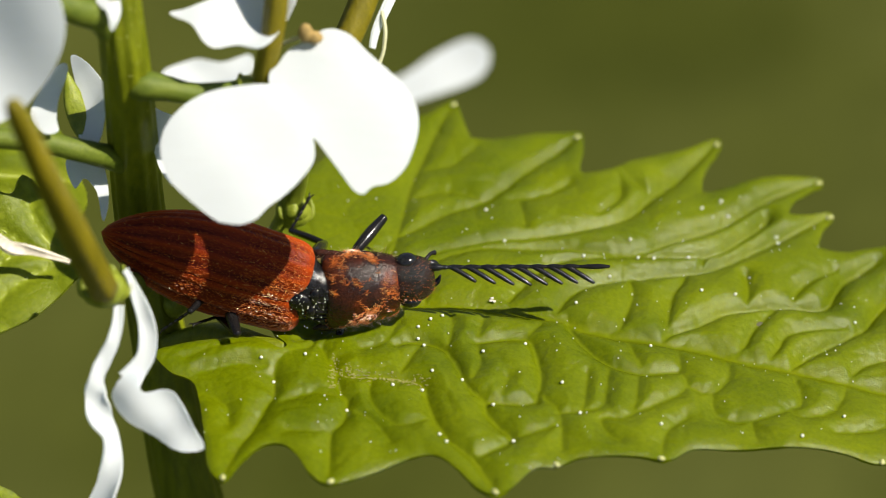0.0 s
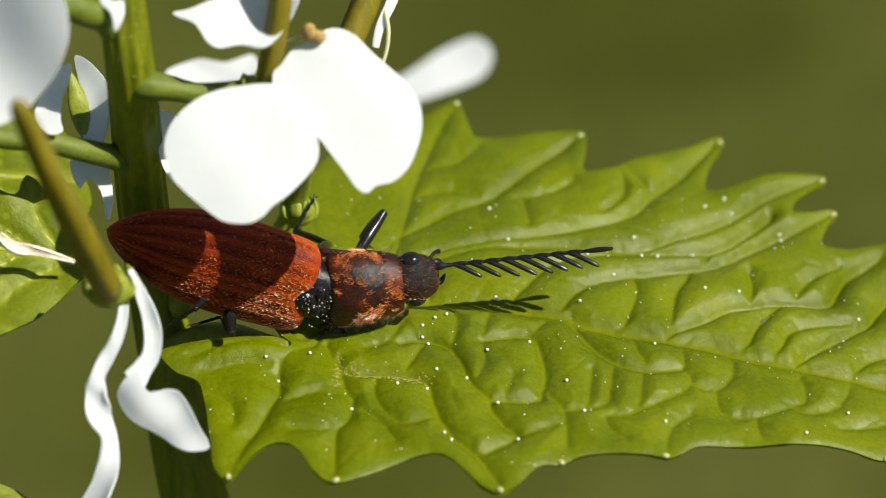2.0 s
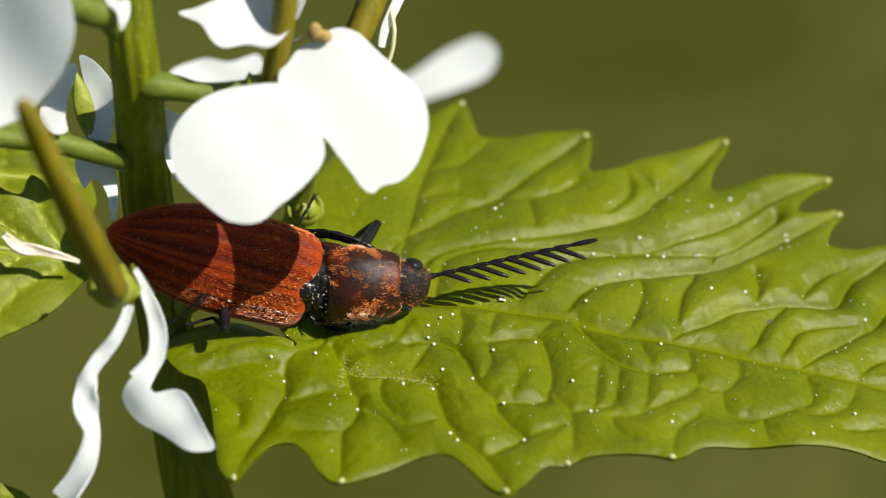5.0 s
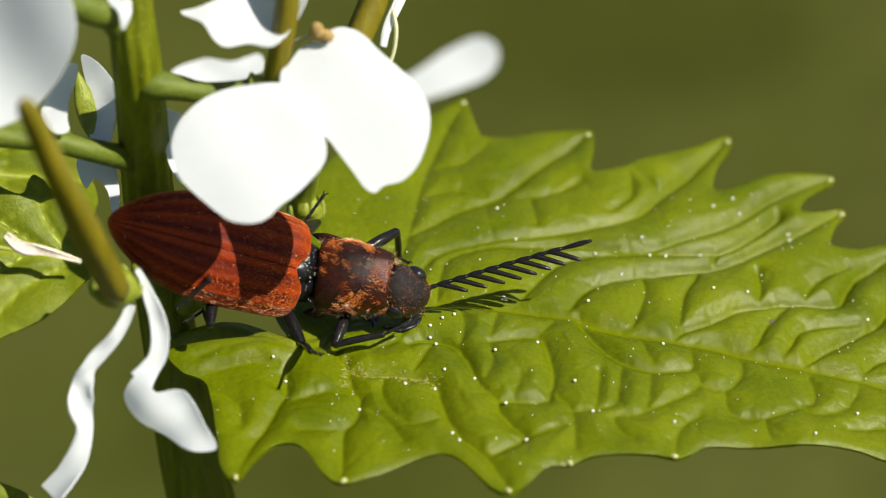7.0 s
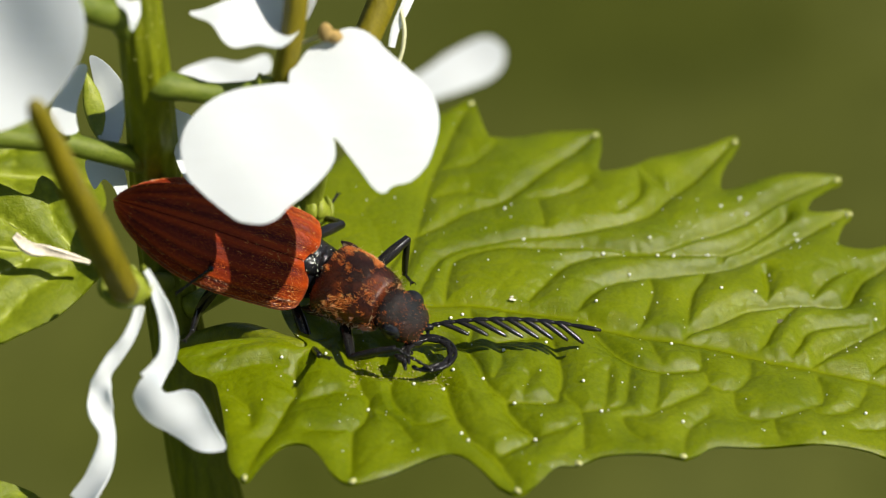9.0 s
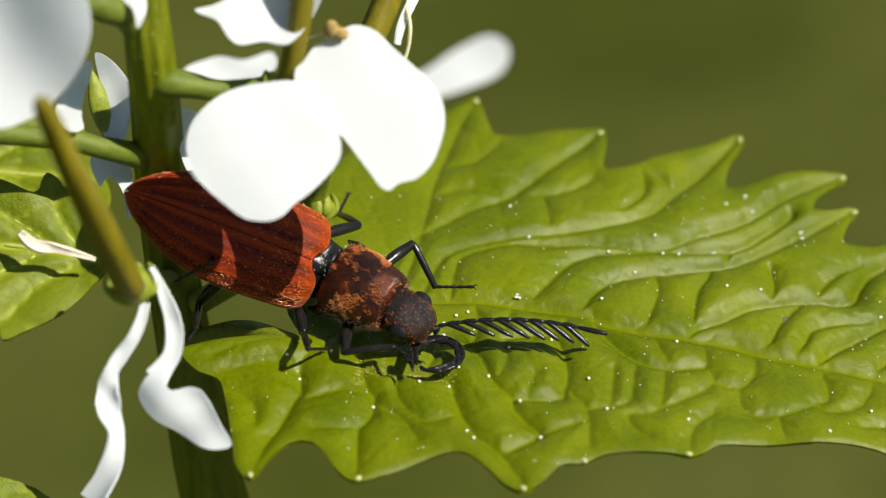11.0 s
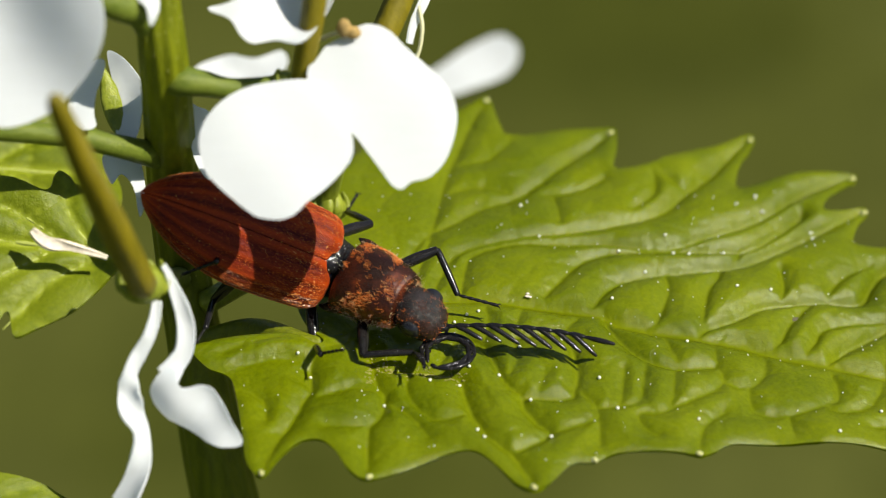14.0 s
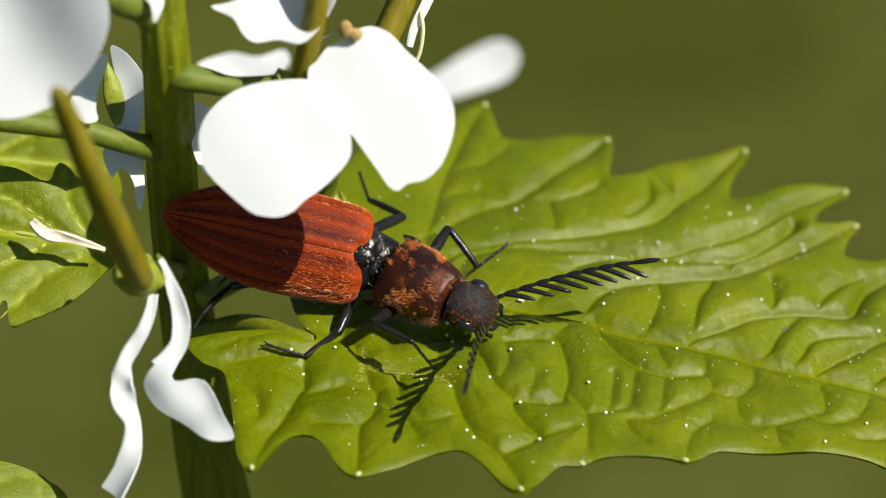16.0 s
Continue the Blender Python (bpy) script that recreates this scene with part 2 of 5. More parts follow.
def ball_data(c, r, n=10, m=8):
    """An ellipsoid of half axes r at c."""
    verts, faces = [], []
    for i in range(m + 1):
        th = math.pi * i / m
        for k in range(n):
            ph = 2 * math.pi * k / n
            verts.append((c[0] + r[0] * math.sin(th) * math.cos(ph), c[1] + r[1] * math.sin(th) * math.sin(ph), c[2] + r[2] * math.cos(th)))
    for i in range(m):
        for k in range(n):
            faces.append((i * n + k, (i + 1) * n + k, (i + 1) * n + (k + 1) % n, i * n + (k + 1) % n))
    return verts, faces


def inside(poly, pts):
    x, y = pts[:, 0], pts[:, 1]
    hit = np.zeros(len(pts), bool)
    j = len(poly) - 1
    for i in range(len(poly)):
        (xi, yi), (xj, yj) = poly[i], poly[j]
        c = ((yi > y) != (yj > y)) & (x < (xj - xi) * (y - yi) / (yj - yi + 1e-15) + xi)
        hit ^= c
        j = i
    return hit


def line_gap(pts, line):
    """Distance of each point to a line of points, and how far along it (0 to 1)."""
    best = np.full(len(pts), 1e9)
    along = np.zeros(len(pts))
    n = len(line) - 1
    for i in range(n):
        a, b = np.array(line[i]), np.array(line[i + 1])
        ab = b - a
        t = np.clip(((pts - a) @ ab) / (ab @ ab + 1e-12), 0, 1)
        d = np.linalg.norm(pts - (a + t[:, None] * ab), axis=1)
        m = d < best
        best[m], along[m] = d[m], ((i + t) / n)[m]
    return best, along


def sheet(name, rim, gap, height, mat, thick=0.12):
    """A thin sheet: the flat outline rim (x, y), filled with small triangles and raised by height(points) -> z or (z, attributes)."""
    from mathutils.geometry import delaunay_2d_cdt
    rim = np.array(rim)
    lo, hi = rim.min(0), rim.max(0)
    rows = []
    for j, y in enumerate(np.arange(lo[1], hi[1], gap * 0.87)):
        xs = np.arange(lo[0] + (j % 2) * gap / 2, hi[0], gap)
        rows.append(np.stack([xs, np.full(len(xs), y)], 1))
    grid = np.concatenate(rows)
    grid = grid[inside(rim, grid)]
    near, _ = line_gap(grid, np.vstack([rim, rim[:1]]))
    grid = grid[near > gap * 0.45]
    allp = np.vstack([rim, grid])
    n = len(rim)
    res = delaunay_2d_cdt([Vector(p) for p in allp], [(i, (i + 1) % n) for i in range(n)], [], 1, 1e-7)
    flat = np.array([tuple(v) for v in res[0]])
    z = height(flat)
    attr = None
    if isinstance(z, tuple):
        z, attr = z
    verts = np.column_stack([flat, z])
    me = mesh_of(name, verts, [tuple(f) for f in res[2]], mat, True, attr)
    ob_thick = thick * MM
    return me, ob_thick


def sheet_part(name, data, parent, label="", m=None):
    me, th = data
    bm = bmesh.new()
    bm.from_mesh(me)
    for e in bm.edges:
        e.smooth = not e.is_boundary
    bm.to_mesh(me)
    bm.free()
    ob = part(name, me, parent, label, m)
    s = ob.modifiers.new("thickness", "SOLIDIFY")
    s.thickness, s.offset = th, -1
    return ob


def ribbon(name, points, widths, twists, mat, cross=8, steps=8, cup=0.15, thick=0.1):
    """A limp strip along a smooth line, turned by twists (degrees) about it and cupped across."""
    line = spline(points, steps)
    wid = spline([(w,) for w in widths], steps)[:, 0]
    twi = spline([(t,) for t in twists], steps)[:, 0]
    tang = np.gradient(line, axis=0)
    tang /= np.linalg.norm(tang, axis=1)[:, None]
    out = np.array(at(0, 0, 1))
    verts, faces = [], []
    for i, (c, t) in enumerate(zip(line, tang)):
        s = np.cross(t, out)
        s /= np.linalg.norm(s)
        o = np.cross(s, t)
        a = radians(twi[i])
        ax, up = math.cos(a) * s + math.sin(a) * o, math.cos(a) * o - math.sin(a) * s
        for k in range(cross + 1):
            f = 2 * k / cross - 1
            verts.append(tuple(c + ax * f * wid[i] / 2 + up * cup * wid[i] * (f * f - 0.5)))
    for i in range(len(line) - 1):
        for k in range(cross):
            a = i * (cross + 1) + k
            faces.append((a, a + 1, a + cross + 2, a + cross + 1))
    return mesh_of(name, verts, faces, mat), thick * MM


# ---------------------------------------------------------------- ground
def build_ground():
    verts, faces, n = [], [], 40
    for j in range(n + 1):
        for i in range(n + 1):
            x, y = (i / n * 2 - 1), (j / n * 2 - 1)
            x, y = math.copysign(abs(x) ** 3, x) * 9e5, math.copysign(abs(y) ** 3, y) * 9e5
            verts.append((x, y, -430 + 12 * noise.noise(Vector((x * 0.004, y * 0.004, 0)))))
    for j in range(n):
        for i in range(n):
            a = j * (n + 1) + i
            faces.append((a, a + 1, a + n + 2, a + n + 1))
    ob = new("ground", mesh_of("ground", verts, faces, M_GROUND))
    tagged(ob, "soft olive-green meadow ground far below the plant", "ground", kind="structure")


build_ground()


# ---------------------------------------------------------------- leaves
def leaf_bed(x):
    """Height of the big leaf's plane, which droops towards its tip."""
    return -3.0 - 0.007 * np.maximum(x, 0) ** 2


# the leaf's outline: its base beside the stem, the far margin with five teeth, the tip and the near margin
RIM_BASE = [
    (-5.11, -1.48), (-5.54, -0.84), (-5.96, 0.22), (-6.25, 1.56), (-6.28, 2.94), (-6.06, 4.82), (-5.5, 6.75), (-4.48, 8.74),
    (-2.92, 10.86), (-1.31, 11.66), (-0.18, 12.19),
]
RIM_FAR = [
    (0.23, 12.48), (0.45, 12.44), (0.65, 11.74), (0.89, 10.7), (1.09, 10.28), (1.74, 10.34), (2.56, 10.72), (3.37, 11.01),
    (4.39, 11.05), (4.9, 11.02), (5.03, 10.73), (5, 9.73), (4.86, 8.63), (5.32, 8.54), (6.13, 8.83), (6.76, 9.38),
    (7.81, 10.07), (8.86, 10.65), (9.77, 11.26), (10.03, 11.14), (9.87, 10.42), (9.51, 9.67), (9.26, 8.95), (9.25, 8.17),
    (10.14, 8.5), (11.2, 9.05), (12.46, 9.53), (13.51, 9.76), (13.56, 9.46), (13, 8.72), (12.42, 7.92), (12.21, 7.21),
    (12.87, 7.4), (13.63, 7.84), (13.81, 7.66), (13.42, 6.84), (13.14, 5.96), (13.21, 5.66), (14.11, 5.69), (14.74, 5.95),
    (15.54, 6.26),
]
RIM_NEAR = [
    (17.09, 6.98), (18.3, 6.87), (17.91, 5.46), (20.17, 5.58), (22.03, 4.37), (24.82, 2.7), (21.17, -0.74), (17.88, -3.19),
    (15.64, -4.47), (14.09, -5.3), (12.96, -5.21), (11.11, -5.37), (9.28, -5.53), (8, -5.73), (7.36, -6.26), (6.88, -6.5),
    (6.17, -6.44), (4.38, -6.46), (3.56, -6.88), (2.85, -7.05), (2.12, -8.07), (1.61, -8.42), (1.07, -8.15), (0.42, -7.27),
    (-0.25, -6.61), (-1.14, -6.69), (-2.37, -7.32), (-3.5, -7.89), (-4.12, -7.58), (-4.66, -6.58), (-5.15, -6.13), (-5.77, -6.26),
    (-6.44, -7.06), (-6.88, -7.74), (-7.36, -7.06), (-7.55, -5.72), (-7.85, -3.8), (-8.13, -2.91), (-8.88, -2.54), (-9.42, -1.74),
    (-8.42, -1.28), (-7.14, -0.96), (-6.2, -1.08), (-5.43, -1.65),
]
RIM = RIM_BASE + RIM_FAR + RIM_NEAR
TIPS = [
    (0.39, 12.26), (4.83, 10.74), (9.89, 10.98), (13.48, 9.51), (13.70, 7.60), (14.10, -5.24),
    (6.88, -6.45), (3.57, -6.82), (1.61, -8.34), (-3.50, -7.82), (-6.87, -7.63),
]
MIDRIB = [(-4.81, -0.96), (-3.6, 0.3), (-1.78, 1.23), (-0.64, 1.14), (0.3, 1.05), (1.62, 0.87), (2.56, 0.69), (4.06, 0.42), (4.61, 0.01), (5.91, -0.31), (7.22, -0.46), (8.71, -0.61), (10.19, -1.05), (11.49, -1.24), (12.98, -1.46), (14.85, -1.67), (18.6, -1), (24.8, 2.64)]
VEINS = []          # (depth of the groove, its line)


def vein(depth, *line):
    VEINS.append((depth, spline(line, 3)[:, :2]))


# side veins of the far half, then the cross veins between them
vein(1, (-2.6, 0.9), (-1.9, 3.2), (-1.41, 5.84), (-1.17, 7.48), (-0.78, 8.98), (-0.18, 11.03), (0.27, 12.09))
vein(1, (-3.2, 0.6), (-2.6, 2.8), (-1.82, 4.41), (-0.86, 5.2), (0.31, 6.17), (1.3, 6.77), (1.9, 7.34), (2.71, 8.38), (3.54, 9.44), (4.16, 10.06), (4.75, 10.73))
vein(1, (-1.6, 1.3), (-1.1, 2.9), (-0.46, 3.72), (1.47, 4.46), (3.23, 4.91), (5.21, 5.67), (6.42, 6.38), (7.48, 7.83), (8.47, 9.15), (9.75, 11.02))
vein(1, (-0.6, 1.2), (-0.5, 2.4), (-0.17, 3.47), (1.28, 4.11), (2.24, 4.23), (4.18, 4.34), (6.51, 4.32), (7.93, 5.29), (8.96, 5.93), (10.22, 6.87), (11.31, 8), (12.41, 8.91), (13.39, 9.56))
vein(1, (2.2, 1.36), (2.78, 2.3), (3.38, 3.2), (4.36, 3.79), (6.12, 4.18), (9.07, 4.67), (10.55, 5.96), (11.43, 6.98))
vein(1, (3.79, 0.85), (4.19, 1.63), (4.69, 2.21), (5.47, 2.65), (6.45, 3), (8.02, 3.48), (9.22, 3.97), (10.67, 5.05), (11.96, 6.18), (13.54, 7.59))
vein(1, (7.26, -0.37), (7.63, 0.18), (8.42, 0.74), (9.03, 1.21), (9.63, 1.67), (10.62, 2), (11.81, 2.29), (13, 2.58), (13.49, 3.52), (13.98, 4.42), (15.13, 5.51))
vein(1, (11.5, -1.16), (12.15, -0.24), (13.2, 0.72), (14.28, 1.72), (14.76, 2.6), (15.73, 4.09))
vein(0.6, (2.39, 6.87), (3.48, 7.26), (4.5, 8.06))
vein(0.6, (2.85, 5.34), (2.77, 6.07), (2.64, 6.82))
vein(0.6, (5.43, 6.37), (6.2, 7.34), (6.22, 8.57))
vein(0.6, (7.28, 7.8), (6.71, 8.3), (6.33, 8.78))
vein(0.6, (7.43, 0.01), (7.55, 1.06), (7.75, 2.15), (8.08, 2.81), (8.31, 3.49))
vein(0.6, (9.68, -0.75), (10.08, -0.04), (10.43, 0.76), (10.98, 1.61), (11.41, 2.18))
vein(0.6, (10.81, -0.85), (11.22, 0.02), (11.57, 0.67), (12.47, 1.16), (13.67, 1.52))
vein(0.6, (13.48, -1.18), (14.04, -0.41), (14.87, 0.14), (16.38, 1.37))
vein(0.6, (5.83, -0.02), (6.21, 1.21), (6.41, 2.13), (6.25, 2.91))
vein(0.6, (13.6, 4.64), (12.3, 3.41), (11.81, 2.32))
vein(0.6, (-0.68, 8.47), (0.32, 8.81), (1.13, 9.77), (1.23, 10.18))
vein(0.6, (-0.97, 6.98), (0.32, 7.31), (1.5, 6.84))
vein(0.6, (10.37, 3.64), (10.39, 2.72), (10.19, 1.86))
vein(0.6, (9.07, 4.61), (8.83, 3.94))
# side veins of the near half, then its cross veins
vein(1, (-4.2, -0.4), (-4.43, -1.25), (-5.42, -2.11), (-5.45, -3.47), (-5.61, -3.88), (-6.01, -4.99), (-6.49, -6.2), (-6.81, -7.42))
vein(1, (-3.58, -1.77), (-3.36, -3.19), (-3.07, -3.88), (-3.23, -4.85), (-3.57, -5.39), (-3.59, -6.47), (-3.6, -7.47))
vein(1, (-3.97, -1.19), (-3.38, -2.48), (-1.91, -2.62), (-0.71, -2.96), (-0.49, -3.88), (-0.16, -4.99), (0.29, -5.93), (0.99, -6.73), (1.6, -8.18))
vein(1, (1.17, -6.46), (2.17, -5.63), (1.82, -5.04), (1.41, -4.42), (1.29, -3.73), (0.8, -3.18), (0.11, -1.25), (-0.82, -0.81), (-1.56, -0.9))
vein(1, (1.13, -0.89), (2.72, -0.6), (3.07, -1.54), (3.18, -2.54), (3.03, -3.39), (2.84, -3.82), (1.38, -3.87))
vein(1, (4.06, 0.42), (4.41, -0.44), (4.76, -1.06), (5.47, -1.8), (6.57, -2.12), (7.7, -1.85))
vein(0.6, (-5.5, -2.34), (-6.52, -2.2), (-7.88, -2.51))
vein(0.6, (-5.24, -1.82), (-6.1, -1.33), (-7.11, -1.48), (-8.37, -1.94))
vein(0.6, (-7.73, -3.47), (-6.96, -4.08), (-6.88, -4.99))
vein(0.6, (-5.16, -3.88), (-4.08, -3.47), (-3.16, -3.75))
vein(0.6, (-4.92, -5.39), (-3.57, -5.39))
vein(0.6, (-3.06, -4.16), (-2.23, -4.85), (-1.68, -5.8))
vein(0.6, (-2.27, -2.62), (-2.35, -3.75), (-1.51, -4.99), (-0.34, -4.71))
vein(0.6, (-0.63, -0.9), (-1, -1.48), (-1.45, -2.62))
vein(0.6, (1.43, 0.74), (1.13, -0.89), (1.22, -2.04), (0.8, -3.18))
vein(0.6, (0.11, -1.25), (0.3, -0.17), (0.21, 0.72))
vein(0.6, (2.13, -2.73), (1.84, -3.72))
vein(0.6, (3.77, -6.09), (3.77, -4.74), (3.65, -4.05), (3.24, -3.52), (3.15, -2.26))
vein(0.6, (2.17, -5.63), (3.77, -4.87))
vein(0.6, (4.71, -2.3), (4.57, -3.58), (4.42, -4.2), (3.73, -4.33))
vein(0.6, (5.43, -1.95), (5.22, -3.52), (5.01, -4.04), (4.42, -4.2))
vein(0.6, (6.38, -2.14), (6.06, -4.28), (5.08, -4.5), (5.23, -5.31), (5.67, -5.68))
vein(0.6, (6.09, -0.59), (6.33, -1.29), (6.57, -2.12))
vein(0.6, (2.72, -0.6), (3.3, 0.22))
vein(0.6, (7.77, -0.68), (7.79, -1.84), (7.93, -2.67), (7.23, -3.46), (6.1, -4.22))
vein(0.6, (9.27, -0.76), (9.37, -1.9), (8.75, -2.84), (7.93, -2.67))
vein(0.6, (8.75, -2.84), (8.85, -3.94), (9.95, -4.06), (11.31, -3.27), (11.74, -2.63), (11.48, -1.39))
vein(0.6, (9.95, -4.06), (10.04, -5.14))
vein(0.6, (13.35, -1.5), (12.82, -2.97), (11.64, -3.62), (11.31, -3.27))
vein(0.6, (7.83, -4.22), (7.15, -4.99), (6.9, -6.18))
vein(0.6, (14.85, -1.73), (14.46, -3.45), (12.71, -4.11))
vein(0.6, (-2.67, -1.19), (-1.93, -0.9), (-1.57, -0.02))


def quilt(pts, cell, seed):
    """Soft pillows between a net of small veins: 0 on the veins, 1 in the middle."""
    rng = np.random.RandomState(seed)
    jx, jy = rng.uniform(-0.40, 0.40, (2, 96, 96))
    home = np.floor(pts / cell).astype(int)
    best = np.full((2, len(pts)), 1e9)
    for dy in range(-2, 3):
        for dx in range(-2, 3):
            k = home + (dx, dy)
            c = (k + 0.5 + np.stack([jx[k[:, 1] % 96, k[:, 0] % 96], jy[k[:, 1] % 96, k[:, 0] % 96]], 1)) * cell
            d = np.linalg.norm(pts - c, axis=1)
            best[1] = np.minimum(best[1], np.maximum(best[0], d))
            best[0] = np.minimum(best[0], d)
    return np.clip((best[1] - best[0]) / (0.75 * cell), 0, 1)


def blade_height(pts):
    rim = np.array(RIM_LINE)
    edge, _ = line_gap(pts, np.vstack([rim, rim[:1]]))
    mid, _ = line_gap(pts, MIDRIB)
    inner = np.clip(edge / 0.9, 0, 1) ** 0.7
    dip = 0.42 * np.exp(-(mid / 0.42) ** 1.4)
    paint = np.exp(-(mid / 0.20) ** 2)
    reach = mid.copy()
    for depth, line in VEINS:
        d, _ = line_gap(pts, line)
        big = depth > 0.9
        dip = np.maximum(dip, (0.40 if big else 0.24) * np.exp(-(d / (0.29 if big else 0.23)) ** 1.1))
        paint = np.maximum(paint, (0.8 if big else 0.5) * np.exp(-(d / 0.07) ** 2))
        reach = np.minimum(reach, d)
    spine = np.array(MIDRIB)
    far = np.clip((pts[:, 1] - np.interp(pts[:, 0], spine[:, 0], spine[:, 1])) / 0.8, 0, 1)
    warp = pts + np.stack([np.sin(pts[:, 1] * 1.3), np.sin(pts[:, 0] * 1.1)], 1) * 0.25
    q = quilt(warp * np.array((0.85, 1.1)), 1.25, 3)
    q2 = quilt(warp, 0.42, 5)
    z = leaf_bed(pts[:, 0])
    dome = 1 - np.exp(-(reach / 0.8) ** 2)
    z = z + inner * (-0.04 - dip * (np.clip(0.48 + 0.085 * pts[:, 0], 0.48, 1.25) * far + 0.72 * (1 - far)) + 0.10 * dome - 0.03 * (1 - np.clip(q / 0.4, 0, 1)) ** 1.6) + 0.016 * np.clip(q2 / 0.35, 0, 1)
    # the margin waves a little and its rim is rolled down
    z = z + 0.12 * np.sin(pts[:, 0] * 1.15 + 0.8) * np.exp(-(edge / 1.6)) - 0.10 * np.exp(-edge / 0.18)
    # the lobe beside the stem stands up in a fold
    z = z + 0.45 * np.exp(-((pts[:, 0] + 7.2) / 2.2) ** 2 - ((pts[:, 1] + 1.6) / 0.8) ** 2)
    z += np.array([0.10 * noise.noise(Vector((x * 0.5, y * 0.5, 3.0))) for x, y in pts])
    veinlets = 0.4 * (1 - np.clip(q / 0.06, 0, 1)) * inner
    return z, {"vein": np.clip(0.5 * np.maximum(paint, veinlets), 0, 0.5).astype(float)}


RIM_LINE = spline(RIM, 5, True)


SCAR = ((-3.38, -2.42), (-0.62, -2.98))
HOLE = (10.64, 1.10)


def build_big_leaf():
    leaf = empty("leaf", "broad glossy green toothed leaf, quilted between its veins", "leaf")
    blade = sheet_part("leaf_blade", sheet("leaf_blade", RIM_LINE, 0.085, blade_height, M_LEAF, 0.16), leaf)
    rng = random.Random(4)
    me = joined("tooth_gland", [ball_data((0, 0, 0), (0.13, 0.09, 0.08), 10, 7)], M_GLAND)
    for x, y in TIPS:
        z = float(blade_height(np.array([(x, y), (x + 0.2, y + 0.2)]))[0][0])
        part("tooth_gland", me, leaf, "pale knob on a leaf tooth", pose(x * MM, y * MM, (z + 0.02) * MM, 0, 0, rng.uniform(0, 180)))
    for line, r, nm in [(MIDRIB, 0.10, "midrib")] + [(v, 0.05, "side_vein") for depth, v in VEINS if depth > 0.9]:
        pts = spline(line, 3)[:, :2]
        zz = blade_height(pts)[0]
        pts = [(x, y, h - r * 0.92) for (x, y), h in zip(pts, zz)]
        n = len(pts)
        part(nm, tube(nm, pts, [r * (1 - 0.65 * i / n) for i in range(n)], M_VEIN, sides=7, steps=1), leaf, "pale leaf vein")
    crumbs = []
    for i in range(190):
        f = rng.random()
        crumbs.append((SCAR[0][0] + (SCAR[1][0] - SCAR[0][0]) * f + rng.gauss(0, 0.12), SCAR[0][1] + (SCAR[1][1] - SCAR[0][1]) * f + rng.gauss(0, 0.16)))
    crumbs += [(-3.55 + rng.gauss(0, 0.07), rng.uniform(-3.3, -1.5)) for i in range(60)]
    scar = [ball_data((x, y, h + 0.01), (rng.uniform(0.015, 0.06), rng.uniform(0.012, 0.03), 0.018), 6, 4) for (x, y), h in zip(crumbs, blade_height(np.array(crumbs))[0])]
    part("dry_scar", joined("dry_scar", scar, M_SCAR), leaf, "pale dry crust along a vein")
    hx, hy = HOLE
    hz = float(blade_height(np.array([(hx, hy), (hx + 0.1, hy)]))[0][0])
    part("brown_spot", joined("brown_spot", [ball_data((hx, hy, hz + 0.02), (0.22, 0.13, 0.06), 12, 6)], M_SPOT), leaf, "small dark dead spot")
    pet = [(-5.17, -1.31), (-6.0, -1.0, -3.3), (-7.6, 0.4, -4.0), (-9.2, 1.2, -5.2)]
    part("petiole", tube("petiole", [(p[0], p[1], p[2] if len(p) > 2 else -3.15) for p in pet], [0.3, 0.42, 0.5, 0.55], M_STEM, ribs=3, rib=0.08), leaf,
         "green leaf stalk")
    return leaf


build_big_leaf()


def small_leaf(label, rim, tilt_pose, tilt, veins, mid, mat, seed, cell=2.2):
    """A toothed leaf in its own plane, tipped about its middle by the degrees in tilt."""
    line = spline(rim, 5, True)
    mx, my = line.mean(0)
    tilt_pose = tilt_pose @ pose(mx * MM, my * MM, 0, *tilt)
    sx, sy = 1 / math.cos(radians(tilt[1])), 1 / math.cos(radians(tilt[0]))

    def flat(pts):
        return [((x - mx) * sx, (y - my) * sy) for x, y in pts]
    line, mid, veins = np.array(flat(line)), flat(mid), [flat(v) for v in veins]
    leaf = empty("leaf", label, "leaf", m=tilt_pose)

    def height(pts):
        edge, _ = line_gap(pts, np.vstack([line, line[:1]]))
        dm, _ = line_gap(pts, mid)
        gap, vein = dm, np.exp(-(dm / 0.16) ** 2)
        for ln in veins:
            d, along = line_gap(pts, ln)
            gap = np.minimum(gap, d + 0.2 * along)
            vein = np.maximum(vein, 0.8 * np.exp(-(d / 0.09) ** 2))
        q = quilt(pts, cell, seed)
        z = 0.35 * (1 - np.exp(-(gap / 0.9) ** 1.4)) + 0.15 * np.sqrt(q) - 0.15 * vein - 0.03 * edge * edge * 0.3
        return z, {"vein": np.clip(0.8 * np.maximum(vein, 0.5 * (1 - np.clip(q / 0.06, 0, 1))), 0, 0.8).astype(float)}
    sheet_part("leaf_blade", sheet("leaf_blade", line, 0.2, height, mat, 0.14), leaf)
    for ln, r, nm in [(mid, 0.12, "midrib")] + [(v, 0.06, "side_vein") for v in veins]:
        pts = spline(ln, 6)[:, :2]
        zz = height(pts)[0]
        n = len(pts)
        part(nm, tube(nm, [(x, y, h - r * 0.3) for (x, y), h in zip(pts, zz)], [r * (1 - 0.6 * i / n) for i in range(n)], M_VEIN2, sides=7, steps=1), leaf, "pale leaf vein")
    return leaf


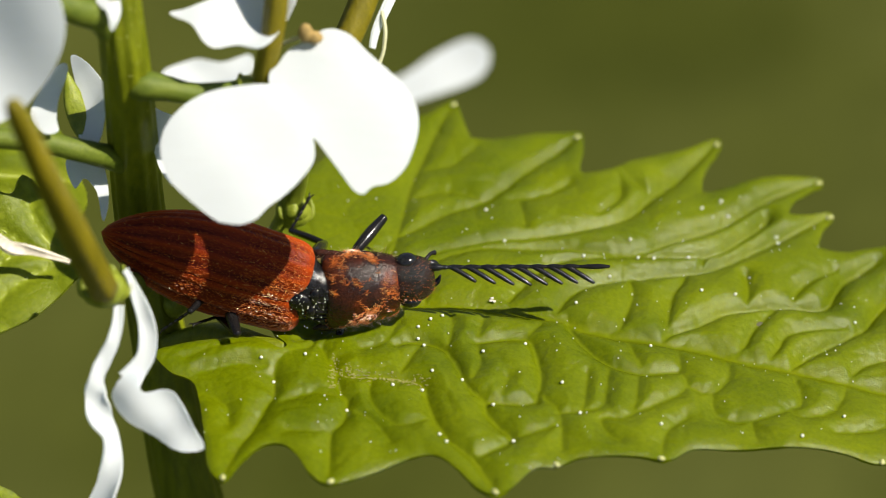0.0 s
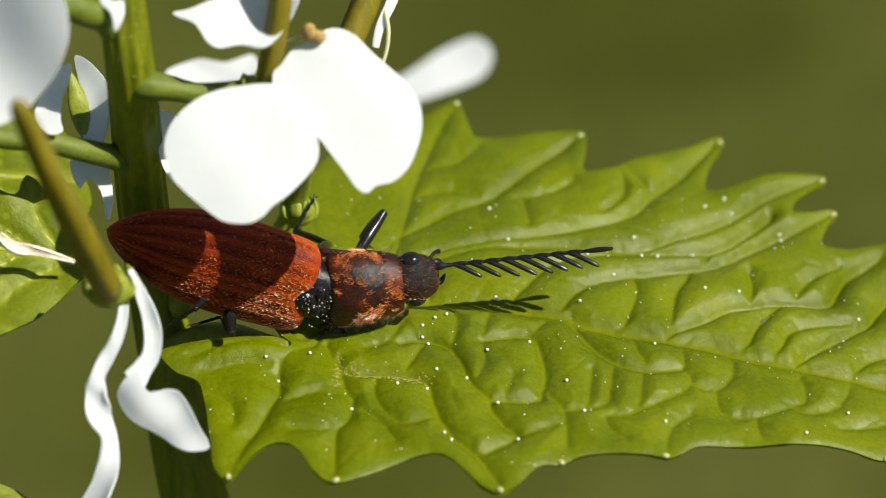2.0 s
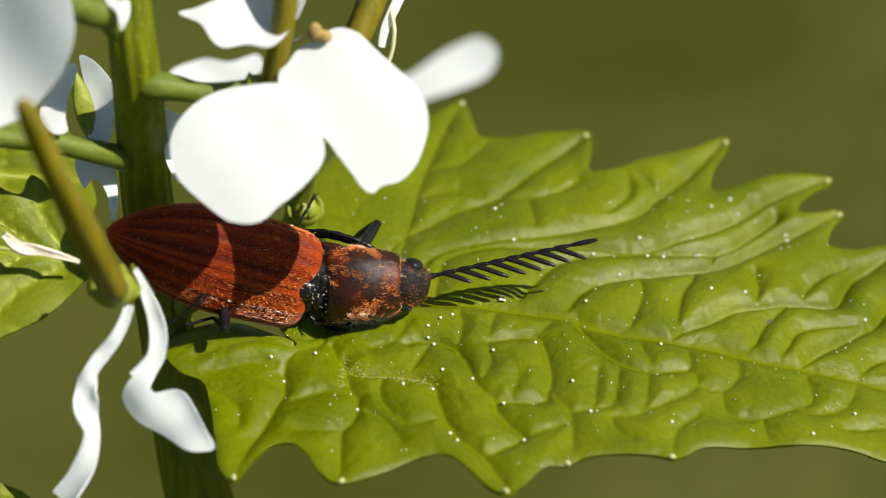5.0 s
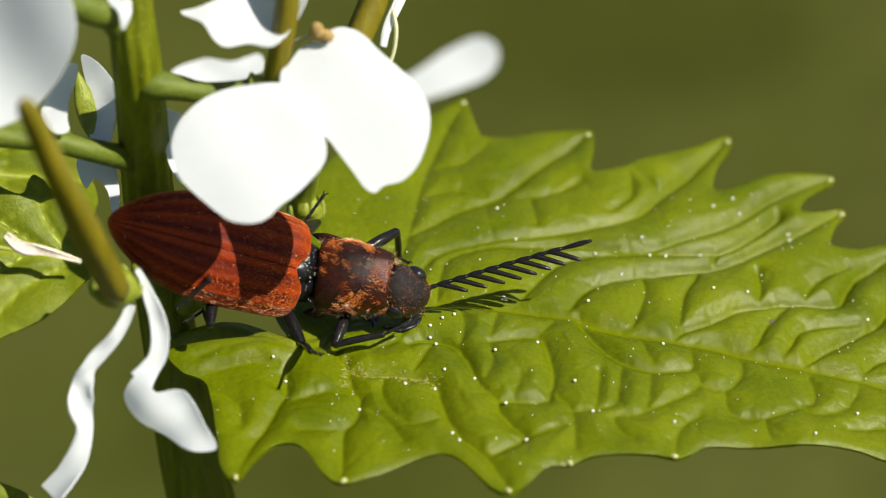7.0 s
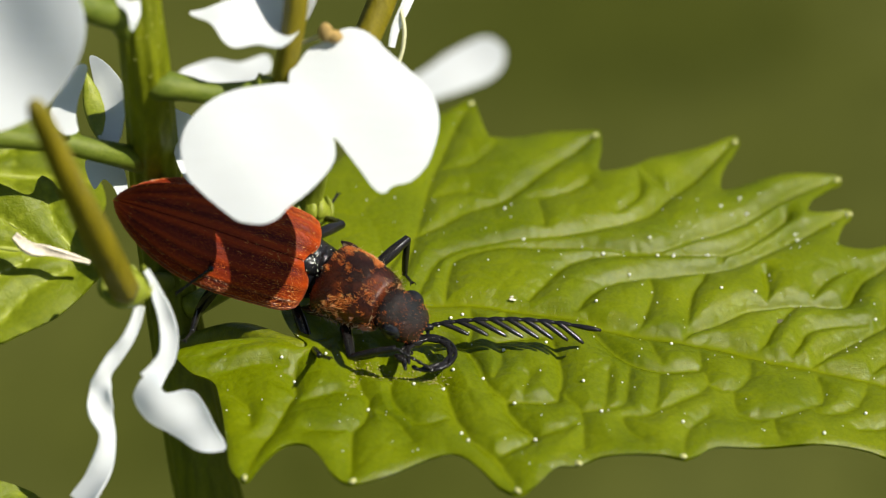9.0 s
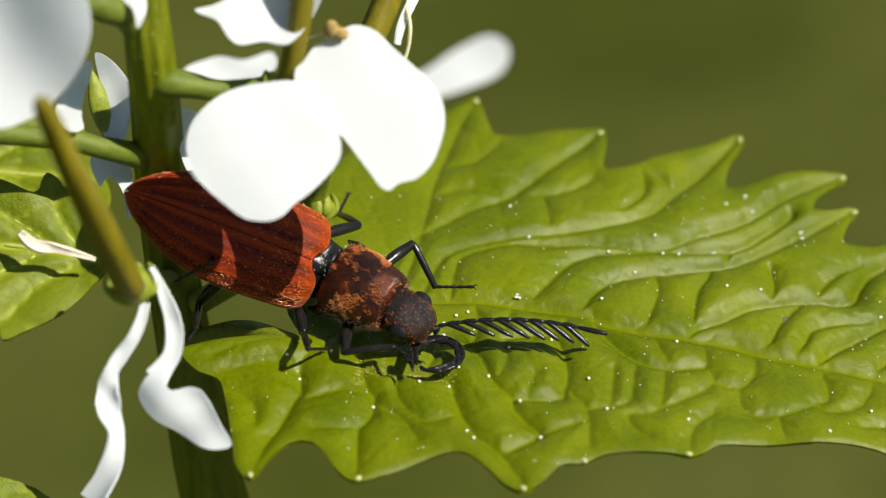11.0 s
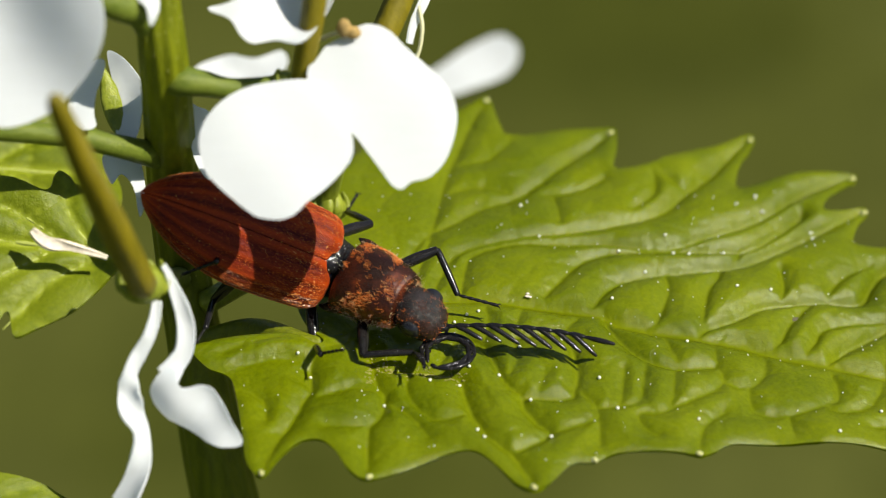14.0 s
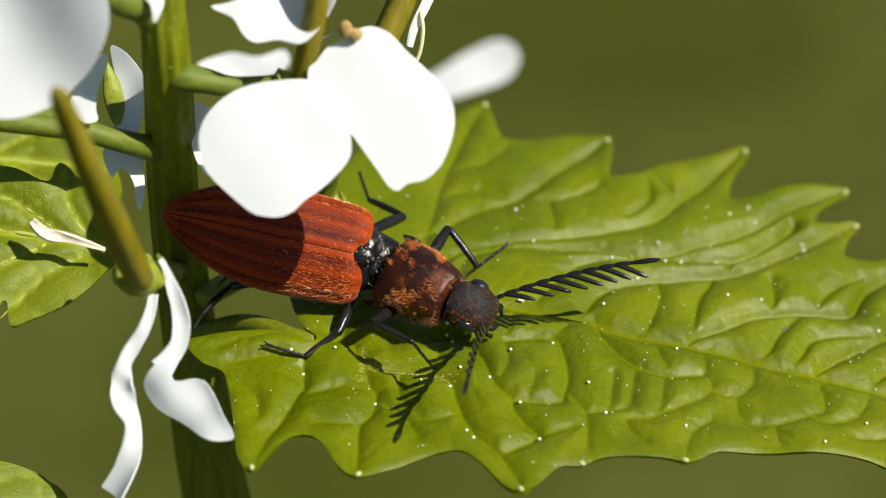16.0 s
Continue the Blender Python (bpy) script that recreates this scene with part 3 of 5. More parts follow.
def slope(u, v, d, rx=0.0, ry=0.0, rz=0.0):
    """A pose on the slope that faces the camera, in mm and degrees."""
    return Matrix.Translation(at(u, v, d) * MM) @ LEAN @ pose(0, 0, 0, rx, ry, rz)


LEFT_RIM = [(-21.87, 0.74), (-17.87, 2.02), (-15.33, 2.16), (-13.97, 1.69), (-13.55, 2.34), (-13.04, 1.93), (-12.60, 1.62), (-12.10, 0.56), (-11.59, -0.53), (-12.24, -1.43), (-13.15, -2.27), (-14.24, -2.74), (-14.97, -3.00), (-15.18, -2.16), (-15.87, -2.89), (-17.87, -3.61), (-20.41, -2.16)]
small_leaf("green toothed leaf with pale veins, half in shade", LEFT_RIM, slope(0, 0, 1.2), (-18, 8),
           [[(-12.42, -0.16), (-13.15, 0.74), (-13.42, 2.02)], [(-13.15, -0.16), (-14.97, 1.11), (-16.78, 1.65)], [(-12.60, -0.53), (-13.88, -1.25), (-15.33, -2.71)],
            [(-13.88, -0.25), (-16.05, -1.43), (-17.51, -3.25)]],
           [(-11.59, -0.45), (-13.15, -0.16), (-16.05, 0.20), (-21.50, 0.02)], M_LEAF2, 8)
LOW_RIM = [(-18.81, -8.27), (-16.29, -7.37), (-15.20, -7.58), (-13.76, -8.00), (-13.04, -8.81), (-14.48, -10.07), (-17.73, -10.79)]
small_leaf("low green leaf seen only by its edge", LOW_RIM, slope(0, 0, 2), (-42, 20),
           [[(-17.01, -9.35), (-16.11, -7.55)]], [(-18.45, -9.53), (-13.40, -8.81)], M_LEAF2, 9)
BACK_RIM = [(-20.34, 4.70), (-17.23, 4.89), (-14.89, 4.60), (-13.52, 4.21), (-12.65, 2.75), (-12.35, 1.19), (-14.11, 0.41), (-17.61, 0.80), (-20.34, 2.16)]
small_leaf("dim green leaf behind the flower stalks", BACK_RIM, slope(0, 0, -6), (-30, 5),
           [[(-16.84, 2.75), (-14.50, 4.11)], [(-16.45, 2.55), (-13.52, 1.19)]], [(-19.95, 2.94), (-12.55, 2.36)], M_LEAF2, 10)


# ---------------------------------------------------------------- stem, stalks and flowers
def build_stem():
    stem = empty("flowering_herb", "upright ribbed green stalk of a flowering herb", "plant")
    low = at(-8.87, -8.68, -7.5)
    pts = [at(-10.10, 9.63, 6.6), at(-10.02, 7.53, 5.0), at(-9.93, 5.85, 3.9), at(-9.96, 4.34, 2.0), at(-10.14, 1.89, -2.0), at(-9.98, -0.75, -4.0), at(-9.65, -3.46, -5.2), low,
           (low.x + 1.6, low.y + 0.6, low.z - 12), (low.x + 5, low.y + 2, low.z - 60), (low.x + 9, low.y + 6, -425)]
    part("stem", tube("stem", pts, [0.66, 0.70, 0.76, 0.79, 0.84, 0.88, 0.95, 1.15, 1.3, 1.7, 2.2], M_STEM, sides=110, steps=8, ribs=11, rib=0.030), stem)
    # tiny pale specks on the ribs
    rng = random.Random(2)
    axis = spline(pts[:7], 20)
    specks = []
    for i in range(330):
        c = Vector(axis[rng.randrange(len(axis))])
        w = rng.uniform(-0.75, 0.75)
        r = rng.choice((0.010, 0.012, 0.014, 0.016, 0.02, 0.024))
        c = c + at(w, rng.uniform(-0.3, 0.3), math.sqrt(max(0.0, 0.80 ** 2 - w * w)) + 0.01)
        specks.append(ball_data(c, (r, r, r * 1.5), 6, 4))
    sp = part("specks", joined("specks", specks, M_SPECK), stem, "pale specks")
    tagged(sp, kind="stuff")


build_stem()


def flower(label, base):
    """A flower: an empty at the foot of its stalk, which its parts hang on."""
    return empty("flower", label, "flower", "flowers of the plant", Matrix.Translation(Vector(base) * MM))


def child(name, me, fl, label, m=None):
    """A part of a flower, given by its place in the world."""
    return part(name, me, fl, label, fl.matrix_basis.inverted() @ (m if m is not None else Matrix()))


def stalk(fl, label, pts, radii, mat, name="stalk", **kw):
    return child(name, tube(name, pts, radii, mat, sides=18, **kw), fl, label)


FRONT = flower("white flower with broad sunlit petals on a short green stalk", at(-9.89, 5.04, 3.2))
TOP = flower("white flower with large petals high beside the stem", at(-10.30, 6.67, 4.7))
SIDE = flower("white flower with narrow shaded petals on a dark stalk", at(-10.44, 2.88, 0.2))
SPENT = flower("spent flower with a ripening pod and withered white petals", at(-9.92, -0.55, -3.4))
REAR = flower("white flower on an olive-green leaning stalk, partly hidden", at(-9.22, -1.98, -3.6))
FAR = flower("far white flower out of focus behind the plant", at(-3.86, 5.67, -28.0))

stalk(FRONT, "green flower stalk", [at(-9.89, 5.04, 3.2), at(-9.45, 5.12, 3.7), at(-8.75, 5.05, 3.6), at(-7.80, 4.90, 3.4), at(-6.30, 5.07, 3.2)],
      [0.40, 0.48, 0.42, 0.33, 0.26], M_PEDICEL)
stalk(SIDE, "dark green flower stalk", [at(-10.44, 2.89, 0.0), at(-10.97, 3.01, 1.2), at(-11.78, 3.19, 2.0), at(-12.99, 3.43, 2.4), at(-15.41, 3.62, 3.0)],
      [0.46, 0.40, 0.37, 0.35, 0.34], M_PEDICEL)
stalk(TOP, "green flower stalk", [at(-10.30, 6.67, 4.7), at(-10.56, 7.16, 5.2), at(-11.15, 7.32, 5.8), at(-11.94, 7.59, 6.4)], [0.4, 0.5, 0.48, 0.42], M_PEDICEL)
stalk(FRONT, "olive-brown upright pod", [at(-5.00, 9.73, 5.6), at(-5.15, 7.70, 5.0), at(-5.30, 6.68, 4.6), at(-5.54, 5.66, 4.0), at(-5.68, 4.99, 3.4)],
      [0.36, 0.36, 0.35, 0.33, 0.30], M_POD, "seed_pod", ribs=4, rib=0.06)
stalk(REAR, "olive-brown leaning pod", [at(-2.11, 9.46, 1.2), at(-2.62, 7.83, 1.2), at(-3.41, 6.01, 1.0), at(-4.05, 4.40, -0.6)], [0.44, 0.46, 0.44, 0.36], M_POD, "seed_pod", ribs=4, rib=0.05)
stalk(REAR, "fresh green stalk", [at(-4.05, 4.40, -0.6), at(-4.42, 3.67, -2), at(-4.71, 2.86, -3), at(-5.07, 1.84, -4.4), at(-5.61, 0.41, -5.2), at(-6.86, -0.56, -5.4), at(-9.22, -1.98, -3.6)],
      [0.30, 0.28, 0.30, 0.38, 0.42, 0.4, 0.4], M_CALYX, ribs=5, rib=0.05)
stalk(SPENT, "blurred olive-brown pod", [at(-12.22, 4.17, 13), at(-12.08, 3.79, 12.6), at(-11.42, 1.83, 10.5), at(-10.89, 0.19, 8), at(-10.42, -1.29, 5.4)],
      [0.16, 0.30, 0.40, 0.46, 0.44], M_POD, "seed_pod", ribs=4, rib=0.06)
stalk(SPENT, "green flower stalk", [at(-10.43, -1.30, 4.2), at(-10.24, -1.16, 2.6), at(-10.02, -1.12, -3.6)], [0.45, 0.40, 0.38], M_PEDICEL)


def bud_scales(fl, c, r, n, seed):
    """Small green sepals round the foot of a flower."""
    rng = random.Random(seed)
    calyx = child("calyx", joined("calyx", [ball_data((0, 0, 0), (r * 0.95, r * 0.85, r * 0.75), 18, 11)], M_CALYX), fl, "green calyx", Matrix.Translation(Vector(c) * MM))
    for i in range(n):
        a = 2 * math.pi * i / n + rng.uniform(-0.3, 0.3)
        e = at(math.cos(a) * r, -0.25 * r, math.sin(a) * r)
        f = at(math.cos(a) * r * 0.7, r * 0.9, math.sin(a) * r * 0.7)
        part("sepal", tube("sepal", [(0, 0, 0), tuple(e * 0.7), tuple((e + f) * 0.5), tuple(f)], [0.15, r * 0.40, r * 0.36, 0.08], M_CALYX, sides=10, flat=0.5), calyx)


bud_scales(SPENT, at(-10.57, -1.22, 4.2), 0.80, 5, 1)
bud_scales(FRONT, at(-6.18, 5.17, 3.4), 0.36, 3, 2)
bud_scales(REAR, at(-5.05, 1.22, -4.8), 0.62, 7, 3)
# added sepal shape, in place of the dark gap between the petals
child("sepal", tube("sepal", [at(-11.22, 3.24, 1.4), at(-11.58, 3.95, 0.6), at(-11.96, 4.79, 0.2), at(-12.22, 5.74, 0.2)], [0.2, 0.42, 0.36, 0.06], M_CALYX, sides=14, flat=0.5), SIDE, "long green sepal shape filling a dark gap between petals")


def petal(fl, label, rim, place, cup=0.10, wave=0.12, seed=0, gap=0.22, lean=22, turn=0):
    """A white petal: outline in its own plane, leaning back by so many degrees, cupped and waved."""
    line = spline(rim, 6, True)
    mid = line.mean(0)
    place = place @ pose(mid[0] * MM, mid[1] * MM, 0, -lean, turn)
    line = (line - mid) / (math.cos(radians(turn)), math.cos(radians(lean)))
    mid = line.mean(0)
    size = np.abs(line - mid).max()

    def height(pts):
        q = (pts - mid) / size
        return (cup * size * (q ** 2).sum(1) + wave * np.sin(q[:, 0] * 4 + seed) * np.cos(q[:, 1] * 3.2 + seed * 2))
    ob = sheet_part("petal", sheet("petal", line, gap, height, M_PETAL, 0.03), fl, label, fl.matrix_basis.inverted() @ place)
    return ob


petal(FRONT, "broad sunlit white petal hanging over the beetle", [(-8.73, 2.98), (-8.7, 3.5), (-8.44, 4.03), (-7.91, 4.55), (-7.22, 4.9), (-6.35, 5.07), (-5.47, 5.13), (-4.78, 4.9), (-4.39, 4.29), (-4.08, 3.59), (-3.96, 3.07), (-4.04, 2.63), (-4.43, 2.11), (-4.92, 1.64), (-5.39, 1.29), (-5.74, 0.94), (-6.17, 0.77), (-6.69, 0.8), (-7.04, 0.92), (-7.57, 1.32), (-8.18, 1.85), (-8.53, 2.28)],
      slope(0, 0, 5.15), -0.05, 0.05, 1, lean=8)
petal(FRONT, "sunlit white petal with a blunt pointed tip", [(-5.41, 5.44), (-5.15, 5.76), (-4.8, 6.23), (-4.27, 6.5), (-3.83, 6.81), (-3.4, 6.88), (-2.87, 6.67), (-2.35, 6.15), (-1.65, 5.53), (-1.12, 5.01), (-0.81, 4.39), (-0.77, 3.69), (-0.95, 2.99), (-1.21, 2.47), (-1.65, 2.08), (-2.17, 1.94), (-2.47, 1.72), (-2.78, 1.86), (-3.13, 2.33), (-3.57, 2.91), (-3.99, 3.43), (-4.62, 3.83), (-5.29, 4.57)],
      slope(0, 0, 4.75), -0.05, 0.05, 2, lean=10)
petal(FRONT, "white petal behind the pod, grey underneath", [(-8.48, 7.22), (-7.87, 7.37), (-6.88, 7.71), (-5.63, 7.90), (-4.73, 8.44), (-4.55, 7.55), (-5.09, 6.65), (-5.63, 6.04), (-6.31, 6.26),
      (-7.03, 6.17), (-7.42, 6.36), (-7.81, 6.86)], slope(0, 0, 4.6), 0.2, 0.25, 3, lean=30)
petal(REAR, "small white petal in shade behind the flower", [(-10.17, 6.44), (-9.14, 6.94), (-8.07, 6.77), (-7.08, 7.06), (-6.88, 6.40), (-7.91, 5.87), (-9.04, 5.74), (-9.92, 5.95)], slope(0, 0, -12), 0.1, 0.1, 4, turn=-8)
petal(FAR, "far spoon-shaped white petal, out of focus", [(-3.15, 6.38), (-1.51, 7.32), (-0.33, 8.26), (0.85, 8.73), (1.69, 8.35), (1.88, 7.74), (1.51, 7.08), (0.38, 6.52), (-0.80, 6.09), (-2.21, 5.67)],
      slope(0, 0, -28), 0.1, 0.1, 5, lean=32, turn=-14)
petal(TOP, "large white petal high beside the stem", [(-14.43, 9.08), (-12.38, 8.56), (-11.42, 7.74), (-11.16, 6.86), (-11.28, 6.09), (-11.69, 5.32), (-12.34, 4.60), (-13.06, 3.98), (-14.43, 3.57), (-16.65, 4.12), (-17.33, 6.51), (-16.31, 8.56)], slope(0, 0, 7), 0.16, 0.30, 6, lean=-4, turn=-16)
petal(TOP, "narrow white petal in half shade", [(-13.08, 4.32), (-12.77, 5.04), (-12.31, 5.79), (-11.95, 5.76), (-12.20, 4.86), (-12.24, 4.14), (-12.16, 3.68), (-12.63, 3.64)], slope(0, 0, 2.4), 0.1, 0.1, 7)
petal(SIDE, "narrow grey-white petal beside the stem", [(-12.40, 6.24), (-11.78, 6.02), (-11.08, 5.32), (-10.75, 4.41), (-10.72, 3.38), (-11.32, 3.46), (-11.60, 4.08), (-11.96, 5.14)], slope(0, 0, 0.5), 0.1, 0.1, 8, turn=-30)
petal(SIDE, "shaded white petal below the side stalk", [(-12.25, 2.86), (-11.26, 2.95), (-10.97, 2.50), (-10.82, 1.49), (-10.97, 0.84), (-11.23, 1.85), (-11.63, 2.26), (-11.96, 1.96)], slope(0, 0, 0.2), 0.1, 0.1, 9)
petal(SIDE, "strip of a white petal just past the stem", [(-9.54, 4.59), (-9.12, 4.44), (-8.66, 4.15), (-8.48, 3.31), (-8.62, 2.03), (-9.12, 2.58), (-9.43, 3.67)], slope(0, 0, 0.6), 0.1, 0.1, 10)
petal(TOP, "curled tip of a white petal", [(-10.61, 7.97), (-10.00, 7.79), (-9.85, 7.27), (-9.99, 6.79), (-10.14, 6.69), (-10.26, 7.19), (-10.58, 7.53)], slope(0, 0, 6), 0.1, 0.1, 11)


def limp(fl, label, pts, widths, twists, cup=0.2):
    ob = sheet_part("petal", ribbon("petal", pts, widths, twists, M_PETAL, cup=cup, thick=0.07), fl, label, fl.matrix_basis.inverted())
    return ob


neck = limp(SPENT, "limp white petal, narrow above and folded broad below", [at(-9.88, -0.65, 4.4), at(-9.71, -0.95, 4.3), at(-9.53, -1.48, 4.2), at(-9.31, -2.1, 4.1), at(-9.21, -2.72, 4), at(-9.29, -3.34, 3.9), at(-9.56, -3.78, 3.9), at(-9.81, -4.13, 4)],
            [0.16, 0.20, 0.34, 0.46, 0.52, 0.54, 0.62, 0.75], [15, 25, 5, -10, 10, 20, 25, 10], 0.14)
petal(SPENT, "broad folded end of the limp petal", [(-10.17, -4.26), (-10.32, -4.57), (-10.21, -4.96), (-9.75, -5.46), (-9.11, -5.85), (-8.34, -6.16), (-7.84, -6.24), (-7.47, -6.18), (-7.49, -5.9), (-7.84, -5.37), (-8.2, -4.84), (-8.41, -4.52), (-8.73, -4.4), (-9.22, -4.45), (-9.4, -4.26), (-9.43, -3.94), (-9.64, -3.78), (-9.93, -3.96)],
      slope(0, 0, 3.9), 0.16, 0.22, 3, gap=0.12, lean=-12, turn=-16)
STRIP_TOP = at(-10.13, -1.75, 4.0)
strip = limp(SPENT, "long withered white petal strip swinging below the flower", [p - STRIP_TOP for p in (at(-10.13, -1.75, 4), at(-10.16, -2.28, 4), at(-10.3, -2.89, 4), at(-10.6, -3.48, 3.9), at(-10.83, -4.08, 3.9), at(-10.86, -4.63, 3.8), at(-10.72, -5.25, 3.8), at(-10.41, -5.86, 3.7), at(-10.37, -6.63, 3.6), at(-10.54, -7.43, 3.5), at(-10.87, -8.24, 3.4))],
             [0.26, 0.30, 0.38, 0.42, 0.50, 0.68, 0.76, 0.62, 0.62, 0.75, 1.0], [0, 10, 30, 15, 40, -20, 25, 50, 20, -25, -40], 0.16)
STRIP_AT = SPENT.matrix_basis.inverted() @ Matrix.Translation(STRIP_TOP * MM)
strip.matrix_basis = STRIP_AT


def stamen(fl, pts, tip):
    st = child("stamen", tube("stamen", pts, [0.07] * len(pts), M_FILAMENT, sides=8), fl, "pale stamen")
    if tip:
        part("anther", joined("anther", [ball_data(Vector(pts[-1]) + Vector(o), r, 10, 7) for o, r in
                              (((-0.12, 0, 0.06), (0.24, 0.2, 0.34)), ((0.16, 0, -0.1), (0.26, 0.2, 0.22)))], M_ANTHER), st, "ochre anther")


stamen(FRONT, [at(-5.58, 6.14, 3.4), at(-4.84, 6.48, 4.0), at(-4.14, 6.65, 4.6)], True)
stamen(REAR, [at(-2.63, 5.13, 0.6), at(-2.04, 6.04, 0.8), at(-1.86, 6.93, 1.0), at(-1.97, 7.66, 1.0)], False)
limp(REAR, "thin white petal edge", [at(-1.32, 9.15, 0.6), at(-1.71, 8.04, 0.8), at(-2.11, 7.12, 1.0), at(-2.26, 6.46, 1.0)], [0.5, 0.4, 0.28, 0.18], [60, 50, 40, 30])
dry = sheet_part("dry_strip", ribbon("dry_strip", [at(-14.26, 0.45, 2.3), at(-13.77, 0.07, 2.2), at(-13.03, -0.09, 2.1), at(-11.90, -0.41, 1.9)], [0.16, 0.36, 0.24, 0.08], [0, 25, -25, 10], M_DRY), None)
tagged(dry, "pale dry plant strip lying on the shaded leaf", "dry strip")


# ---------------------------------------------------------------- beetle
def elytron_mesh(side):
    """One wing case from the shoulder (x = 0) to the tail, ribbed lengthwise."""
    ns, nf = 60, 44
    verts, ridge = [], []
    for i in range(ns + 1):
        s = i / ns
        fr = math.sqrt(max(0.0, 1 - (1 - min(s / 0.10, 1)) ** 2))
        tail = max(0.0, 1 - max(0.0, (s - 0.38) / 0.62) ** 2.3) ** 0.68
        w = 1.60 * (0.84 + 0.16 * fr) * (1 + 0.10 * math.sin(math.pi * min(s / 0.95, 1))) * tail
        h = 1.05 * (0.62 + 0.38 * fr) * (1 - 0.10 * s) * tail ** 0.8
        for k in range(nf + 1):
            f = k / nf
            a = f * 1.82
            rib = sum(math.exp(-((f - c) / 0.035) ** 2) for c in (0.03, 0.24, 0.46, 0.68))
            groove = 0.5 - 0.5 * math.cos(2 * math.pi * f * 9.0)
            r = 1 + 0.026 * rib + 0.016 * groove
            y = 0.010 + w * r * math.sin(min(a, math.pi / 2)) ** 0.92 - (0.16 * (a - math.pi / 2) if a > math.pi / 2 else 0)
            z = h * r * (math.copysign(abs(math.cos(a)) ** 0.85, math.cos(a)) if a < math.pi / 2 else 1.3 * math.cos(a))
            x = -0.06 - 7.0 * s - (1 - s) ** 6 * (0.16 * f ** 3 + 0.35 * math.exp(-(f / 0.14) ** 2))
            verts.append((x, side * y, z))
            edge = math.exp(-((f - 0.93) / 0.10) ** 2) + 0.8 * max(0, (s - 0.90) / 0.10) + 0.55 * math.exp(-(s / 0.07) ** 2)
            ridge.append(min(0.9, 0.56 * rib * (0.8 + 0.2 * math.sin(9 * s + 5 * f)) + 0.75 * edge + 0.20 * groove ** 1.6))
    faces = []
    for i in range(ns):
        for k in range(nf):
            a = i * (nf + 1) + k
            q = (a, a + 1, a + nf + 2, a + nf + 1)
            faces.append(q if side > 0 else q[::-1])
    return mesh_of("elytron", verts, faces, M_ELYTRON, True, {"ridge": ridge})


def ring_loft(name, rings, mat, sides=40, power=0.9):
    """A closed body lofted along x: rings of (x, half width, top, bottom)."""
    verts, faces = [], []
    for x, w, t, b in rings:
        for k in range(sides):
            a = 2 * math.pi * k / sides
            ca, sa = math.cos(a), math.sin(a)
            y = w * math.copysign(abs(ca) ** power, ca)
            z = (t if sa > 0 else b) * abs(sa) ** power * (1 if sa > 0 else -1)
            verts.append((x, y, z))
    n = len(rings)
    for i in range(n - 1):
        for k in range(sides):
            k2 = (k + 1) % sides
            faces.append((i * sides + k, i * sides + k2, (i + 1) * sides + k2, (i + 1) * sides + k))
    faces.append(tuple(range(sides))[::-1])
    faces.append(tuple(range((n - 1) * sides, n * sides)))
    return mesh_of(name, verts, faces, mat)


def rings_of(stations, steps=6):
    return [tuple(r) for r in spline(stations, steps)]


def hairs(name, me, count, length, lie, mat, seed, top=-0.2, spots=(), reach=0.4, cap=2.0, half=0.0045, keep=None):
    """Fine short hairs on a mesh, lying along lie."""
    rng = random.Random(seed)
    polys = [p for p in me.polygons if top < p.normal.z < cap and p.area > 0]
    if spots:
        polys = [p for p in polys if min(math.hypot(p.center.x / MM - x, p.center.y / MM - y) for x, y in spots) < reach * 2]
    weights = [p.area for p in polys]
    verts, faces = [], []
    for p in rng.choices(polys, weights, k=count):
        vs = [me.vertices[i].co / MM for i in p.vertices]
        a, b = rng.random(), rng.random()
        c = vs[0].lerp(vs[1], a).lerp(vs[-1].lerp(vs[-2], a), b)
        n = p.normal
        if spots and min(math.hypot(c.x - x, c.y - y) for x, y in spots) > reach * (0.3 + abs(rng.gauss(0, 0.6))):
            continue
        if keep and rng.random() > keep(c):
            continue
        way = (Vector(lie) + n * rng.uniform(0.08, 0.45) + Vector((rng.gauss(0, 0.3), rng.gauss(0, 0.3), rng.gauss(0, 0.2)))).normalized()
        s = way.cross(n)
        if s.length < 1e-4:
            continue
        s = s.normalized() * half
        e = c + way * length * rng.uniform(0.6, 1.3)
        o = len(verts)
        verts += [c - s, c + s, e, c + n * 0.012]
        faces += [(o, o + 1, o + 2), (o + 1, o + 3, o + 2), (o + 3, o, o + 2)]
    return mesh_of(name, verts, faces, mat, False)


